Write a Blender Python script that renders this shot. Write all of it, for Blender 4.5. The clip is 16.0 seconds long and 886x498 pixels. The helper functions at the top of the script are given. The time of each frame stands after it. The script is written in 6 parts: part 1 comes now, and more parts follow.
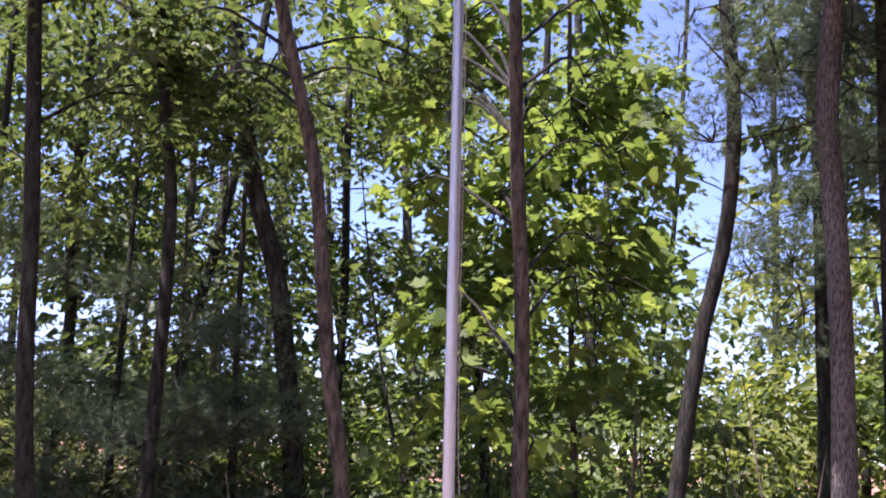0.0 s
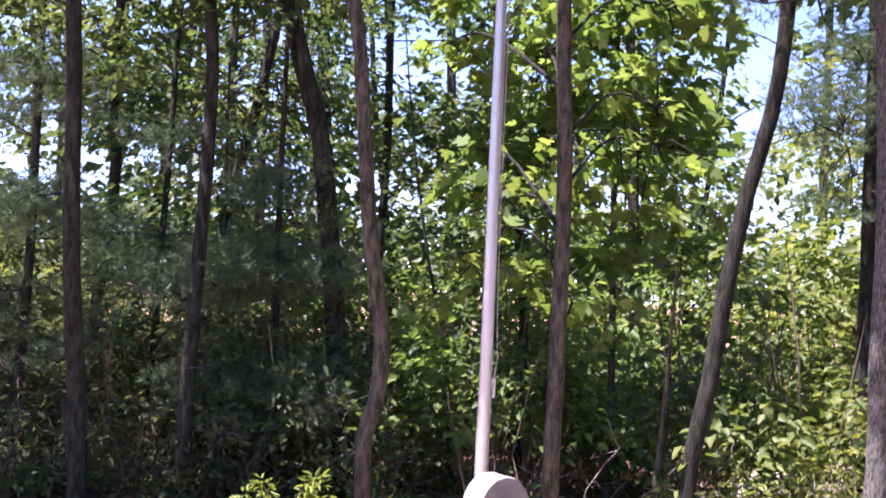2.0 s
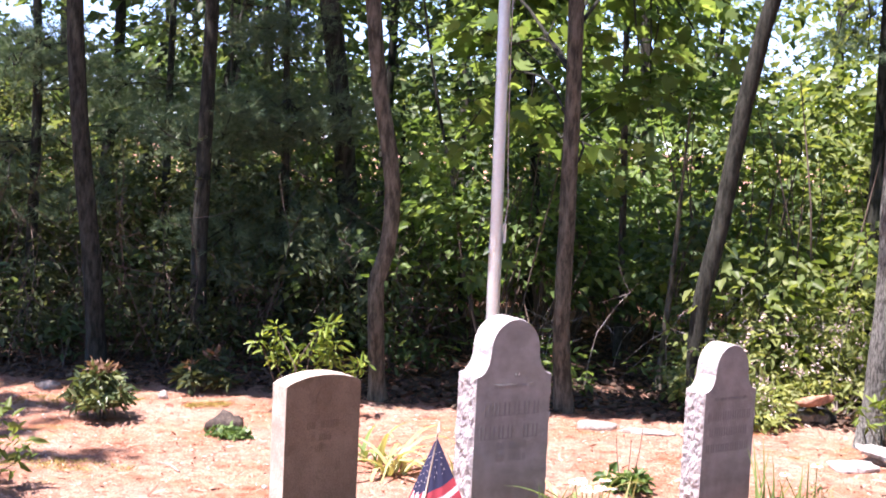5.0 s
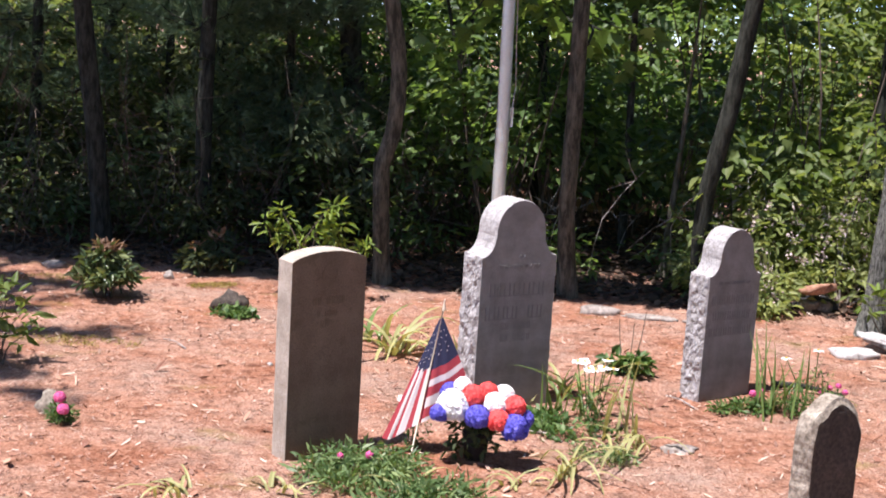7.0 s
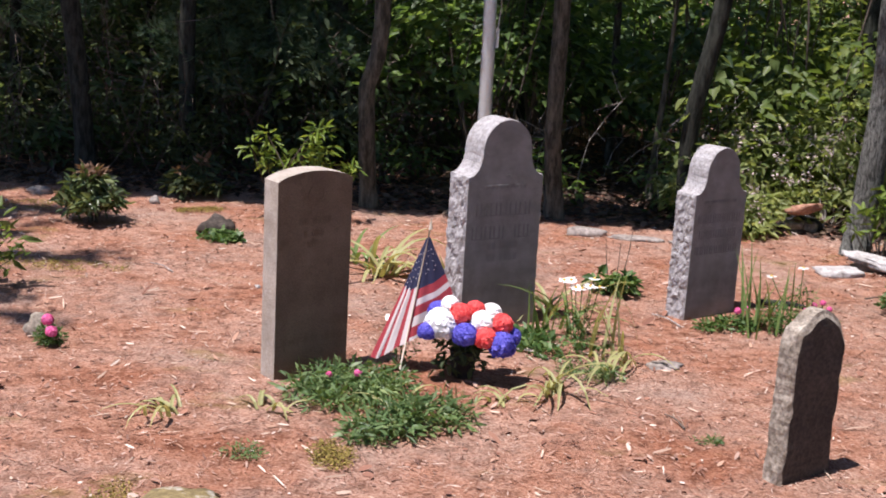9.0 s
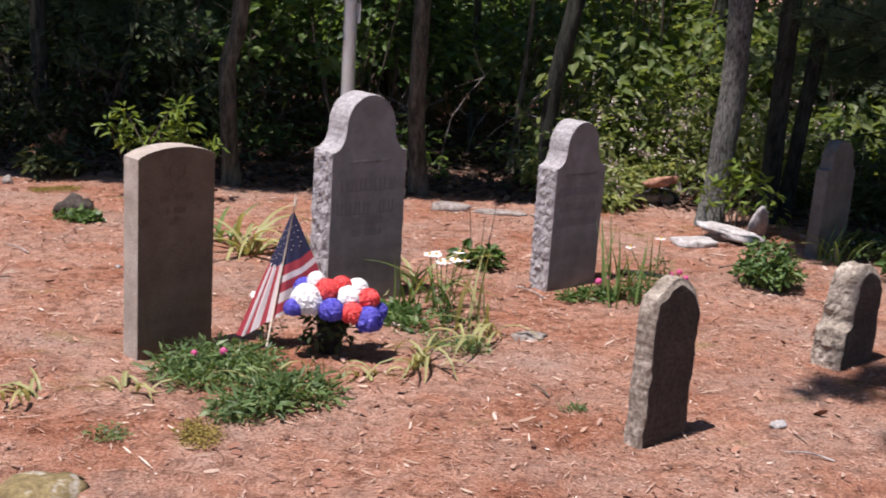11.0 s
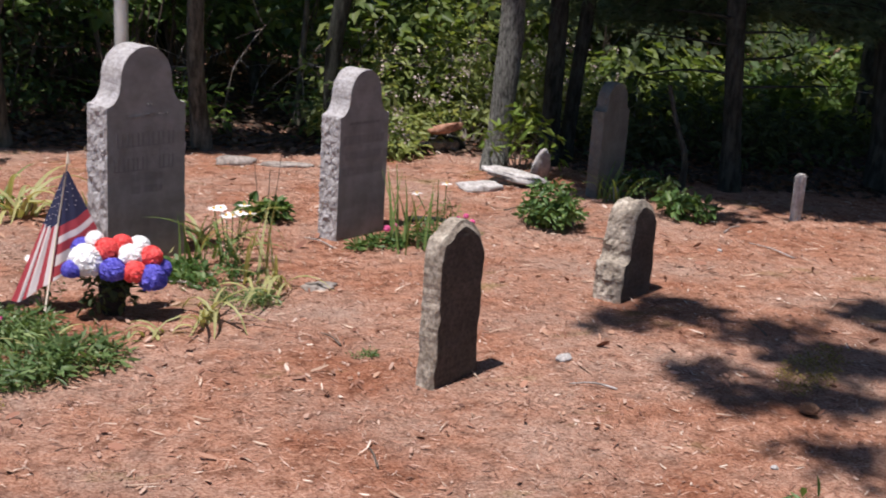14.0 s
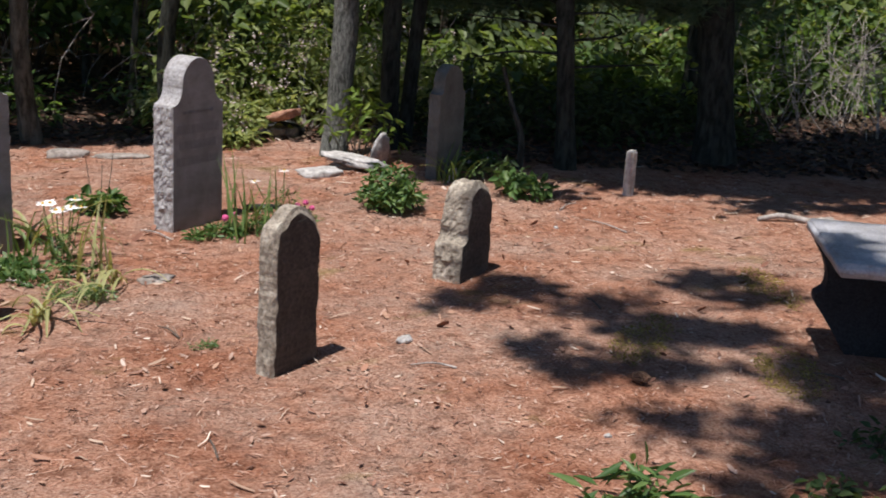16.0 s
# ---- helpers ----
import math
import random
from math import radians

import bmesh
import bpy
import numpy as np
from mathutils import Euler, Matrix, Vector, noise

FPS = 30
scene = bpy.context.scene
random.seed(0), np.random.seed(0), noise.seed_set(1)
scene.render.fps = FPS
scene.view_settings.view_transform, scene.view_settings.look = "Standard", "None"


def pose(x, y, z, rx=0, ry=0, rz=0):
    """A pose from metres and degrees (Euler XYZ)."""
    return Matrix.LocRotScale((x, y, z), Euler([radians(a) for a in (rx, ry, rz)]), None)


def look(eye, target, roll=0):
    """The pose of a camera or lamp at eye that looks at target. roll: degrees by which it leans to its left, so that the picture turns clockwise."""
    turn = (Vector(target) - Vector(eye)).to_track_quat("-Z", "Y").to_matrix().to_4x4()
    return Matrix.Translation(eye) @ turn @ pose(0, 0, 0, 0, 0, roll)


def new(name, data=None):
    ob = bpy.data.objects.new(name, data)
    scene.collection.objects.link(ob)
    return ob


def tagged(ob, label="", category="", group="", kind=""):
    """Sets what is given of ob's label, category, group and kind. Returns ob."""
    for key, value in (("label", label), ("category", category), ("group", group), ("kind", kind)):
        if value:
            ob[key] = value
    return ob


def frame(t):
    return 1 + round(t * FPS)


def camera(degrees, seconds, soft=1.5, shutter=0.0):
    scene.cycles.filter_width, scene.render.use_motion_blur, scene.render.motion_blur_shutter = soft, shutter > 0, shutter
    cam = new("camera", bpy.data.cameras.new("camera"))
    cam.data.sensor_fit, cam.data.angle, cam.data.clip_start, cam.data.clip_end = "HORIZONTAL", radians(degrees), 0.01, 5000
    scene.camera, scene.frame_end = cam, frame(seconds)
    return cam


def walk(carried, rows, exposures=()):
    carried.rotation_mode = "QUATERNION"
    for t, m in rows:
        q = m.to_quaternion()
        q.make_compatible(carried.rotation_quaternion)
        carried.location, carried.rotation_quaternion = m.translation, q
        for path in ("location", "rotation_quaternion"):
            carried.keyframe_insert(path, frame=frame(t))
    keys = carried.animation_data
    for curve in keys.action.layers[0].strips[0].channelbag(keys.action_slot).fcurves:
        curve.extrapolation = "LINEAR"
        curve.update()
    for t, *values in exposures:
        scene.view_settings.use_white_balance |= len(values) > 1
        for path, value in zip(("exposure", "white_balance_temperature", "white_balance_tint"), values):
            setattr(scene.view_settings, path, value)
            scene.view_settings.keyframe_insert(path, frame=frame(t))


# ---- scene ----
cam = camera(40.06, 16.0, soft=1.8, shutter=0.5)
PATH = [
    (0.0, pose(-0.010, -0.052, 1.488, 99.38, -2.23, -0.39)),
    (0.5, pose(-0.008, -0.045, 1.504, 97.65, -2.57, 0.14)),
    (1.0, pose(-0.004, -0.036, 1.527, 95.84, -3.27, 0.78)),
    (1.5, pose(-0.003, -0.037, 1.552, 93.84, -3.53, 1.23)),
    (2.0, pose(-0.004, -0.035, 1.585, 91.98, -3.40, 1.56)),
    (2.5, pose(0.007, -0.030, 1.599, 90.50, -2.92, 1.86)),
    (3.0, pose(0.005, -0.033, 1.591, 89.32, -2.92, 2.08)),
    (3.5, pose(0.007, -0.026, 1.586, 88.32, -2.81, 2.19)),
    (4.0, pose(0.006, -0.025, 1.575, 87.28, -3.00, 2.20)),
    (4.5, pose(0.008, -0.017, 1.565, 86.16, -2.73, 2.08)),
    (7.0, pose(-0.000, 0.000, 1.500, 79.90, -3.50, 2.40)),
    (7.5, pose(0.005, 0.011, 1.488, 78.72, -3.11, 2.51)),
    (8.0, pose(0.004, 0.003, 1.478, 77.83, -3.02, 2.68)),
    (10.5, pose(0.003, -0.012, 1.462, 75.87, -3.69, -2.76)),
    (11.0, pose(0.003, -0.021, 1.461, 75.90, -3.78, -4.69)),
    (11.5, pose(0.016, -0.019, 1.459, 75.82, -3.80, -6.37)),
    (12.0, pose(0.019, -0.025, 1.457, 75.71, -3.80, -7.87)),
    (12.5, pose(0.024, -0.018, 1.452, 75.67, -3.78, -9.41)),
    (13.0, pose(0.026, -0.020, 1.450, 75.72, -3.72, -11.12)),
    (13.5, pose(0.035, -0.020, 1.444, 75.18, -3.38, -12.89)),
    (14.0, pose(0.038, -0.015, 1.440, 74.38, -3.69, -14.67)),
    (14.5, pose(0.052, -0.013, 1.437, 74.00, -3.55, -16.51)),
    (15.0, pose(0.067, -0.019, 1.436, 73.90, -3.51, -18.43)),
    (15.5, pose(0.073, -0.035, 1.444, 73.96, -3.72, -20.25)),
    (16.0, pose(0.080, -0.052, 1.450, 74.09, -3.47, -21.97)),
]
EXPOSURES = [(0.0, 1.56, 6250, 46), (1.5, 1.90, 6250, 46), (2.5, 2.13, 6050, 43), (3.5, 2.24, 6150, 41), (4.5, 2.14, 6300, 37), (7.0, 1.02, 6150, 22), (8.0, 0.79, 6100, 22), (10.5, 0.46, 6220, 24), (13.5, 0.38, 6240, 21), (16.0, 0.28, 6220, 15)]
walk(cam, PATH, EXPOSURES)

# ---- sky and sun ----
SUN_EL = radians(70.5)
SUN_AZ = math.atan2(-0.848, -0.530)
TO_SUN = Vector((math.sin(SUN_AZ) * math.cos(SUN_EL), math.cos(SUN_AZ) * math.cos(SUN_EL), math.sin(SUN_EL)))
world = bpy.data.worlds.new("sky")
scene.world = world
world.use_nodes = True
wn = world.node_tree
sky = wn.nodes.new("ShaderNodeTexSky")
sky.sky_type = "NISHITA"
sky.sun_disc = False
sky.sun_elevation = SUN_EL
sky.sun_rotation = SUN_AZ
sky.air_density = 0.75
sky.dust_density = 0.6
sky.ozone_density = 4.0
sky.altitude = 2000
wn.links.new(sky.outputs[0], wn.nodes["Background"].inputs[0])
wn.nodes["Background"].inputs[1].default_value = 0.138
sun_data = bpy.data.lights.new("sun", "SUN")
sun_data.energy = 5.0
sun_data.angle = radians(0.53)
sun_data.color = (1.0, 0.95, 0.87)
sun = new("sun", sun_data)
sun.matrix_world = look(TO_SUN * 60, (0, 0, 0))

# ---- materials ----
def mat_base(name):
    m = bpy.data.materials.new(name)
    m.use_nodes = True
    return m, m.node_tree.nodes, m.node_tree.links, m.node_tree.nodes["Principled BSDF"]


def ramp_node(nodes, stops):
    r = nodes.new("ShaderNodeValToRGB")
    el = r.color_ramp.elements
    while len(el) < len(stops):
        el.new(0.5)
    for e, (p, c) in zip(el, stops):
        e.position, e.color = p, (*c, 1)
    return r


def noise_node(nodes, links, scale, detail=4, rough=0.6, stretch=None, src="Object"):
    tc = nodes.new("ShaderNodeTexCoord")
    n = nodes.new("ShaderNodeTexNoise")
    n.inputs["Scale"].default_value, n.inputs["Detail"].default_value, n.inputs["Roughness"].default_value = scale, detail, rough
    if stretch:
        mp = nodes.new("ShaderNodeMapping")
        mp.inputs["Scale"].default_value = stretch
        links.new(tc.outputs[src], mp.inputs[0])
        links.new(mp.outputs[0], n.inputs[0])
    else:
        links.new(tc.outputs[src], n.inputs[0])
    return n


def mix_color(nodes, links, fac, a, b, blend="MIX"):
    m = nodes.new("ShaderNodeMix")
    m.data_type, m.blend_type = "RGBA", blend
    for sock, v in ((m.inputs[0], fac), (m.inputs[6], a), (m.inputs[7], b)):
        if hasattr(v, "is_linked"):
            links.new(v, sock)
        elif isinstance(v, (int, float)):
            sock.default_value = v
        else:
            sock.default_value = (*v, 1)
    return m.outputs[2]


def add_bump(nodes, links, bsdf, height, strength=0.5, dist=0.01):
    b = nodes.new("ShaderNodeBump")
    b.inputs["Strength"].default_value, b.inputs["Distance"].default_value = strength, dist
    links.new(height, b.inputs["Height"])
    links.new(b.outputs[0], bsdf.inputs["Normal"])


def m_stone(name, dark, light, lichen=None, speck=260, coarse=9, rough=0.85, bump=0.5):
    m, n, l, b = mat_base(name)
    fine = noise_node(n, l, speck, 3, 0.7)
    big = noise_node(n, l, coarse, 5, 0.65)
    c1 = ramp_node(n, [(0.3, dark), (0.7, light)])
    l.new(fine.outputs[0], c1.inputs[0])
    c2 = ramp_node(n, [(0.3, (0.62, 0.6, 0.57)), (0.7, (1.1, 1.1, 1.1))])
    l.new(big.outputs[0], c2.inputs[0])
    col = mix_color(n, l, 1.0, c1.outputs[0], c2.outputs[0], "MULTIPLY")
    if lichen:
        spots = noise_node(n, l, 17, 6, 0.7)
        r = ramp_node(n, [(0.55, (0, 0, 0)), (0.66, (0.8, 0.8, 0.8))])
        l.new(spots.outputs[0], r.inputs[0])
        col = mix_color(n, l, r.outputs[0], col, lichen)
    l.new(col, b.inputs["Base Color"])
    b.inputs["Roughness"].default_value = rough
    b.inputs["Specular IOR Level"].default_value = 0.25
    add_bump(n, l, b, fine.outputs[0], bump, 0.004)
    return m


def m_bark(name, dark, light, scale=26, bump=1.0):
    m, n, l, b = mat_base(name)
    ridges = noise_node(n, l, scale * 1.25, 6, 0.7, (1, 1, 0.26))
    patches = noise_node(n, l, 3.0, 4, 0.6)
    c = ramp_node(n, [(0.40, dark), (0.60, light)])
    l.new(ridges.outputs[0], c.inputs[0])
    p = ramp_node(n, [(0.3, (0.7, 0.68, 0.66)), (0.75, (1.15, 1.15, 1.12))])
    l.new(patches.outputs[0], p.inputs[0])
    l.new(mix_color(n, l, 1.0, c.outputs[0], p.outputs[0], "MULTIPLY"), b.inputs["Base Color"])
    b.inputs["Roughness"].default_value = 0.9
    b.inputs["Specular IOR Level"].default_value = 0.15
    add_bump(n, l, b, ridges.outputs[0], bump, 0.02)
    return m


def m_leaf(name, stops, glow=0.45, rough=0.45, warm=(1.25, 1.15, 0.55), spec=0.3):
    """Leaf with light passing through; the tone differs from leaf to leaf."""
    m, n, l, b = mat_base(name)
    geo = n.new("ShaderNodeNewGeometry")
    c = ramp_node(n, stops)
    l.new(geo.outputs["Random Per Island"], c.inputs[0])
    patch = noise_node(n, l, 1.3, 3, 0.5)
    r = ramp_node(n, [(0.3, (0.75, 0.8, 0.75)), (0.7, (1.2, 1.15, 1.0))])
    l.new(patch.outputs[0], r.inputs[0])
    col = mix_color(n, l, 1.0, c.outputs[0], r.outputs[0], "MULTIPLY")
    l.new(col, b.inputs["Base Color"])
    b.inputs["Roughness"].default_value = rough
    b.inputs["Specular IOR Level"].default_value = spec
    tr = n.new("ShaderNodeBsdfTranslucent")
    l.new(mix_color(n, l, 1.0, col, warm, "MULTIPLY"), tr.inputs[0])
    mx = n.new("ShaderNodeMixShader")
    mx.inputs[0].default_value = glow
    l.new(b.outputs[0], mx.inputs[1])
    l.new(tr.outputs[0], mx.inputs[2])
    l.new(mx.outputs[0], n["Material Output"].inputs[0])
    return m


def m_plain(name, color, rough=0.6, metal=0.0, vary=0.12, scale=30, bump=0.0):
    m, n, l, b = mat_base(name)
    nz = noise_node(n, l, scale, 4, 0.6)
    lo = tuple(max(0.0, c * (1 - vary)) for c in color)
    hi = tuple(min(1.0, c * (1 + vary)) for c in color)
    c = ramp_node(n, [(0.3, lo), (0.7, hi)])
    l.new(nz.outputs[0], c.inputs[0])
    l.new(c.outputs[0], b.inputs["Base Color"])
    b.inputs["Roughness"].default_value, b.inputs["Metallic"].default_value = rough, metal
    if bump:
        add_bump(n, l, b, nz.outputs[0], bump, 0.004)
    return m


def m_islands(name, stops, rough=0.8):
    m, n, l, b = mat_base(name)
    geo = n.new("ShaderNodeNewGeometry")
    c = ramp_node(n, stops)
    l.new(geo.outputs["Random Per Island"], c.inputs[0])
    l.new(c.outputs[0], b.inputs["Base Color"])
    b.inputs["Roughness"].default_value = rough
    b.inputs["Specular IOR Level"].default_value = 0.25
    return m


def m_ground():
    m, n, l, b = mat_base("needle_ground")
    fine = noise_node(n, l, 95, 6, 0.75)
    mid = noise_node(n, l, 14, 5, 0.65)
    big = noise_node(n, l, 2.1, 5, 0.62)
    moss = noise_node(n, l, 1.7, 5, 0.6, (1, 1.9, 1))
    c = ramp_node(n, [(0.32, (0.112, 0.052, 0.032)), (0.47, (0.345, 0.173, 0.110)), (0.68, (0.55, 0.352, 0.25))])
    l.new(fine.outputs[0], c.inputs[0])
    c2 = ramp_node(n, [(0.34, (0.52, 0.46, 0.43)), (0.5, (1, 1, 1)), (0.68, (1.22, 1.22, 1.22))])
    l.new(mid.outputs[0], c2.inputs[0])
    col = mix_color(n, l, 1.0, c.outputs[0], c2.outputs[0], "MULTIPLY")
    c3 = ramp_node(n, [(0.36, (0.80, 0.64, 0.56)), (0.5, (1.0, 0.95, 0.92)), (0.62, (1.08, 1.16, 1.22))])
    l.new(big.outputs[0], c3.inputs[0])
    col = mix_color(n, l, 1.0, col, c3.outputs[0], "MULTIPLY")
    worn = noise_node(n, l, 1.35, 6, 0.68)
    w = ramp_node(n, [(0.46, (0, 0, 0)), (0.64, (0.55, 0.55, 0.55))])
    l.new(worn.outputs[0], w.inputs[0])
    dust = ramp_node(n, [(0.36, (0.19, 0.135, 0.105)), (0.62, (0.50, 0.395, 0.315))])
    l.new(fine.outputs[0], dust.inputs[0])
    col = mix_color(n, l, w.outputs[0], col, dust.outputs[0])
    r = ramp_node(n, [(0.60, (0, 0, 0)), (0.72, (0.75, 0.75, 0.75))])
    l.new(moss.outputs[0], r.inputs[0])
    mossy = ramp_node(n, [(0.3, (0.10, 0.075, 0.02)), (0.7, (0.30, 0.24, 0.06))])
    l.new(fine.outputs[0], mossy.inputs[0])
    col = mix_color(n, l, r.outputs[0], col, mossy.outputs[0])
    l.new(col, b.inputs["Base Color"])
    b.inputs["Roughness"].default_value = 0.95
    b.inputs["Specular IOR Level"].default_value = 0.1
    add_bump(n, l, b, fine.outputs[0], 0.8, 0.015)
    return m


GROUND = m_ground()
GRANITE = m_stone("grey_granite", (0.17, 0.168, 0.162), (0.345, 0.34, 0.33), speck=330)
# Split rim: paler broken stone, lightened further to stand in for sun on it.
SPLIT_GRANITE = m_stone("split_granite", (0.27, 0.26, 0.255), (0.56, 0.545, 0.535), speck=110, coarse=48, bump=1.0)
# Marble rim in a lighter colour than the face, as if sunlit.
SUNLIT_MARBLE = m_stone("sunlit_marble_rim", (0.36, 0.31, 0.25), (0.56, 0.50, 0.42), speck=150, coarse=9)
# Darker, greener granite for one stone, with its shade put into the colour.
SHADED_GRANITE = m_stone("shaded_granite", (0.10, 0.104, 0.09), (0.215, 0.215, 0.19), speck=200)
EDGE_STONE = m_stone("edging_stone", (0.22, 0.19, 0.165), (0.42, 0.375, 0.33), speck=60, coarse=14)
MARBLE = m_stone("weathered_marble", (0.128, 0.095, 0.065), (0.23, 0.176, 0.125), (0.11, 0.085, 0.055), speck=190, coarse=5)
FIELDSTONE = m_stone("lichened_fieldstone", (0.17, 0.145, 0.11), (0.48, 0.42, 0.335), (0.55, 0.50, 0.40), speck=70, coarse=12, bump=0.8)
# Dark stone; on the upright markers' faces this darkness stands in for shade.
DARK_FIELDSTONE = m_stone("dark_shade_stone", (0.045, 0.037, 0.030), (0.115, 0.094, 0.076), speck=60, coarse=8, bump=1.2)
MID_FIELDSTONE = m_stone("brown_fieldstone", (0.10, 0.088, 0.068), (0.30, 0.27, 0.215), (0.40, 0.37, 0.28), speck=70, coarse=9, bump=0.9)
PALE_STONE = m_stone("pale_stone", (0.34, 0.325, 0.305), (0.64, 0.62, 0.59), speck=60, coarse=14)
RED_STONE = m_stone("red_tan_stone", (0.30, 0.14, 0.09), (0.52, 0.30, 0.20), speck=50, coarse=10)
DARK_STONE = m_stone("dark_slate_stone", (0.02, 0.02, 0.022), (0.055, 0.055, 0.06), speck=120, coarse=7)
SLATE_TOP = m_stone("pale_slate_top", (0.30, 0.30, 0.315), (0.52, 0.52, 0.535), speck=90, coarse=6, rough=0.5)
MOSSY = m_stone("mossy_rock", (0.15, 0.115, 0.055), (0.34, 0.27, 0.12), (0.50, 0.47, 0.40), speck=60, coarse=8)
CUT_LETTER = m_plain("cut_letter", (0.155, 0.15, 0.145), 0.9)
CUT_LETTER_TAN = m_plain("cut_letter_tan", (0.13, 0.095, 0.06), 0.9)
BARK_RED = m_bark("red_brown_bark", (0.043, 0.043, 0.032), (0.160, 0.150, 0.114))
BARK_GREY = m_bark("grey_brown_bark", (0.032, 0.032, 0.026), (0.115, 0.112, 0.094))
BARK_DARK = m_bark("dark_bark", (0.016, 0.018, 0.014), (0.058, 0.062, 0.050))
BARK_PINE = m_bark("furrowed_pine_bark", (0.082, 0.086, 0.076), (0.345, 0.358, 0.325), scale=80, bump=1.6)
TWIG = m_plain("twig", (0.10, 0.075, 0.055), 0.9, scale=50)
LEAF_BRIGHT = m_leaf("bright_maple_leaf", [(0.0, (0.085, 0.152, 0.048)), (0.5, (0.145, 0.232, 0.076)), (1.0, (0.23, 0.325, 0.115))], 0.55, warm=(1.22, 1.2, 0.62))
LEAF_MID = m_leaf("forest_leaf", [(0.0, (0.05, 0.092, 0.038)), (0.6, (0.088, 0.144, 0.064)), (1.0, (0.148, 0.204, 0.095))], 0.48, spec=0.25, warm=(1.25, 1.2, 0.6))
# Pale leaf; in the right-hand wood its lightness stands in for sunlight.
LEAF_SUNNY = m_leaf("sunlit_pale_leaf", [(0.0, (0.10, 0.155, 0.042)), (0.5, (0.165, 0.228, 0.075)), (1.0, (0.26, 0.308, 0.115))], 0.52, warm=(1.2, 1.15, 0.55))
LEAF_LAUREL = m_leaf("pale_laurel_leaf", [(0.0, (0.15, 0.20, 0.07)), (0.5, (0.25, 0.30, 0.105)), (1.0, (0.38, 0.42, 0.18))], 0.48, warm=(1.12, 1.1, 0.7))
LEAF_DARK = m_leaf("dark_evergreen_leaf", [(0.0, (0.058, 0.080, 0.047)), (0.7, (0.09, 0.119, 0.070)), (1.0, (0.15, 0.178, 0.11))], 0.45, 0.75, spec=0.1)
LEAF_RHODO = m_leaf("glossy_rhododendron_leaf", [(0.0, (0.055, 0.085, 0.04)), (0.6, (0.11, 0.155, 0.07)), (1.0, (0.25, 0.29, 0.15))], 0.3, 0.3)
NEEDLE = m_leaf("pine_needle", [(0.0, (0.062, 0.115, 0.072)), (0.7, (0.112, 0.175, 0.108)), (1.0, (0.20, 0.265, 0.16))], 0.4, 0.5, warm=(1.1, 1.1, 0.8))
LEAF_LIME = m_leaf("lime_shrub_leaf", [(0.0, (0.11, 0.18, 0.035)), (0.6, (0.19, 0.28, 0.055)), (1.0, (0.31, 0.39, 0.09))], 0.45)
LEAF_HERB = m_leaf("herb_leaf", [(0.0, (0.055, 0.115, 0.035)), (0.6, (0.098, 0.178, 0.055)), (1.0, (0.18, 0.26, 0.09))], 0.3)
LEAF_GREYGREEN = m_leaf("grey_green_herb", [(0.0, (0.075, 0.14, 0.05)), (0.6, (0.15, 0.235, 0.095)), (1.0, (0.25, 0.33, 0.15))], 0.35)
LEAF_RED = m_leaf("bronze_shoot", [(0.0, (0.16, 0.09, 0.06)), (1.0, (0.34, 0.22, 0.16))], 0.3)
BLADE = m_leaf("yellowing_blade", [(0.0, (0.22, 0.27, 0.10)), (0.5, (0.38, 0.39, 0.18)), (1.0, (0.52, 0.45, 0.28))], 0.3)
BLADE_GREEN = m_leaf("green_blade", [(0.0, (0.09, 0.17, 0.05)), (1.0, (0.22, 0.30, 0.10))], 0.3)
BLOSSOM = m_islands("pale_blossom", [(0.0, (0.36, 0.27, 0.24)), (1.0, (0.58, 0.48, 0.44))])
WHITE_PETAL = m_islands("white_petal", [(0.0, (0.84, 0.82, 0.79)), (1.0, (0.92, 0.91, 0.89))])
RED_PETAL = m_islands("red_petal", [(0.0, (0.74, 0.045, 0.045)), (1.0, (0.92, 0.16, 0.14))])
BLUE_PETAL = m_islands("blue_petal", [(0.0, (0.06, 0.055, 0.38)), (1.0, (0.18, 0.16, 0.62))])
PINK_PETAL = m_islands("pink_petal", [(0.0, (0.62, 0.06, 0.22)), (1.0, (0.80, 0.20, 0.38))])
MOSS = m_leaf("yellow_moss", [(0.0, (0.14, 0.11, 0.03)), (1.0, (0.40, 0.31, 0.09))], 0.1, 0.9)
YELLOW_EYE = m_plain("yellow_eye", (0.65, 0.42, 0.05))
LITTER = m_islands("needle_litter", [(0.0, (0.085, 0.038, 0.026)), (0.3, (0.25, 0.115, 0.073)), (0.6, (0.41, 0.206, 0.132)), (0.88, (0.55, 0.335, 0.238)), (1.0, (0.70, 0.56, 0.45))], 0.85)
CHIP = m_islands("wood_chip", [(0.0, (0.12, 0.06, 0.042)), (0.5, (0.36, 0.21, 0.15)), (0.92, (0.48, 0.34, 0.26)), (1.0, (0.64, 0.53, 0.44))], 0.85)
STRAW = m_islands("straw", [(0.0, (0.34, 0.22, 0.15)), (0.6, (0.56, 0.43, 0.32)), (1.0, (0.76, 0.67, 0.55))], 0.8)
DRY_LEAF = m_islands("dry_leaf", [(0.0, (0.16, 0.07, 0.045)), (0.6, (0.34, 0.17, 0.11)), (1.0, (0.48, 0.30, 0.20))], 0.8)
# Leaf colour kept very dark to stand in for the wood's shade.
SHADE_LEAF = m_islands("shade_dark_leaf", [(0.0, (0.022, 0.014, 0.010)), (0.6, (0.06, 0.038, 0.026)), (0.92, (0.11, 0.072, 0.048)), (1.0, (0.20, 0.14, 0.09))], 0.8)
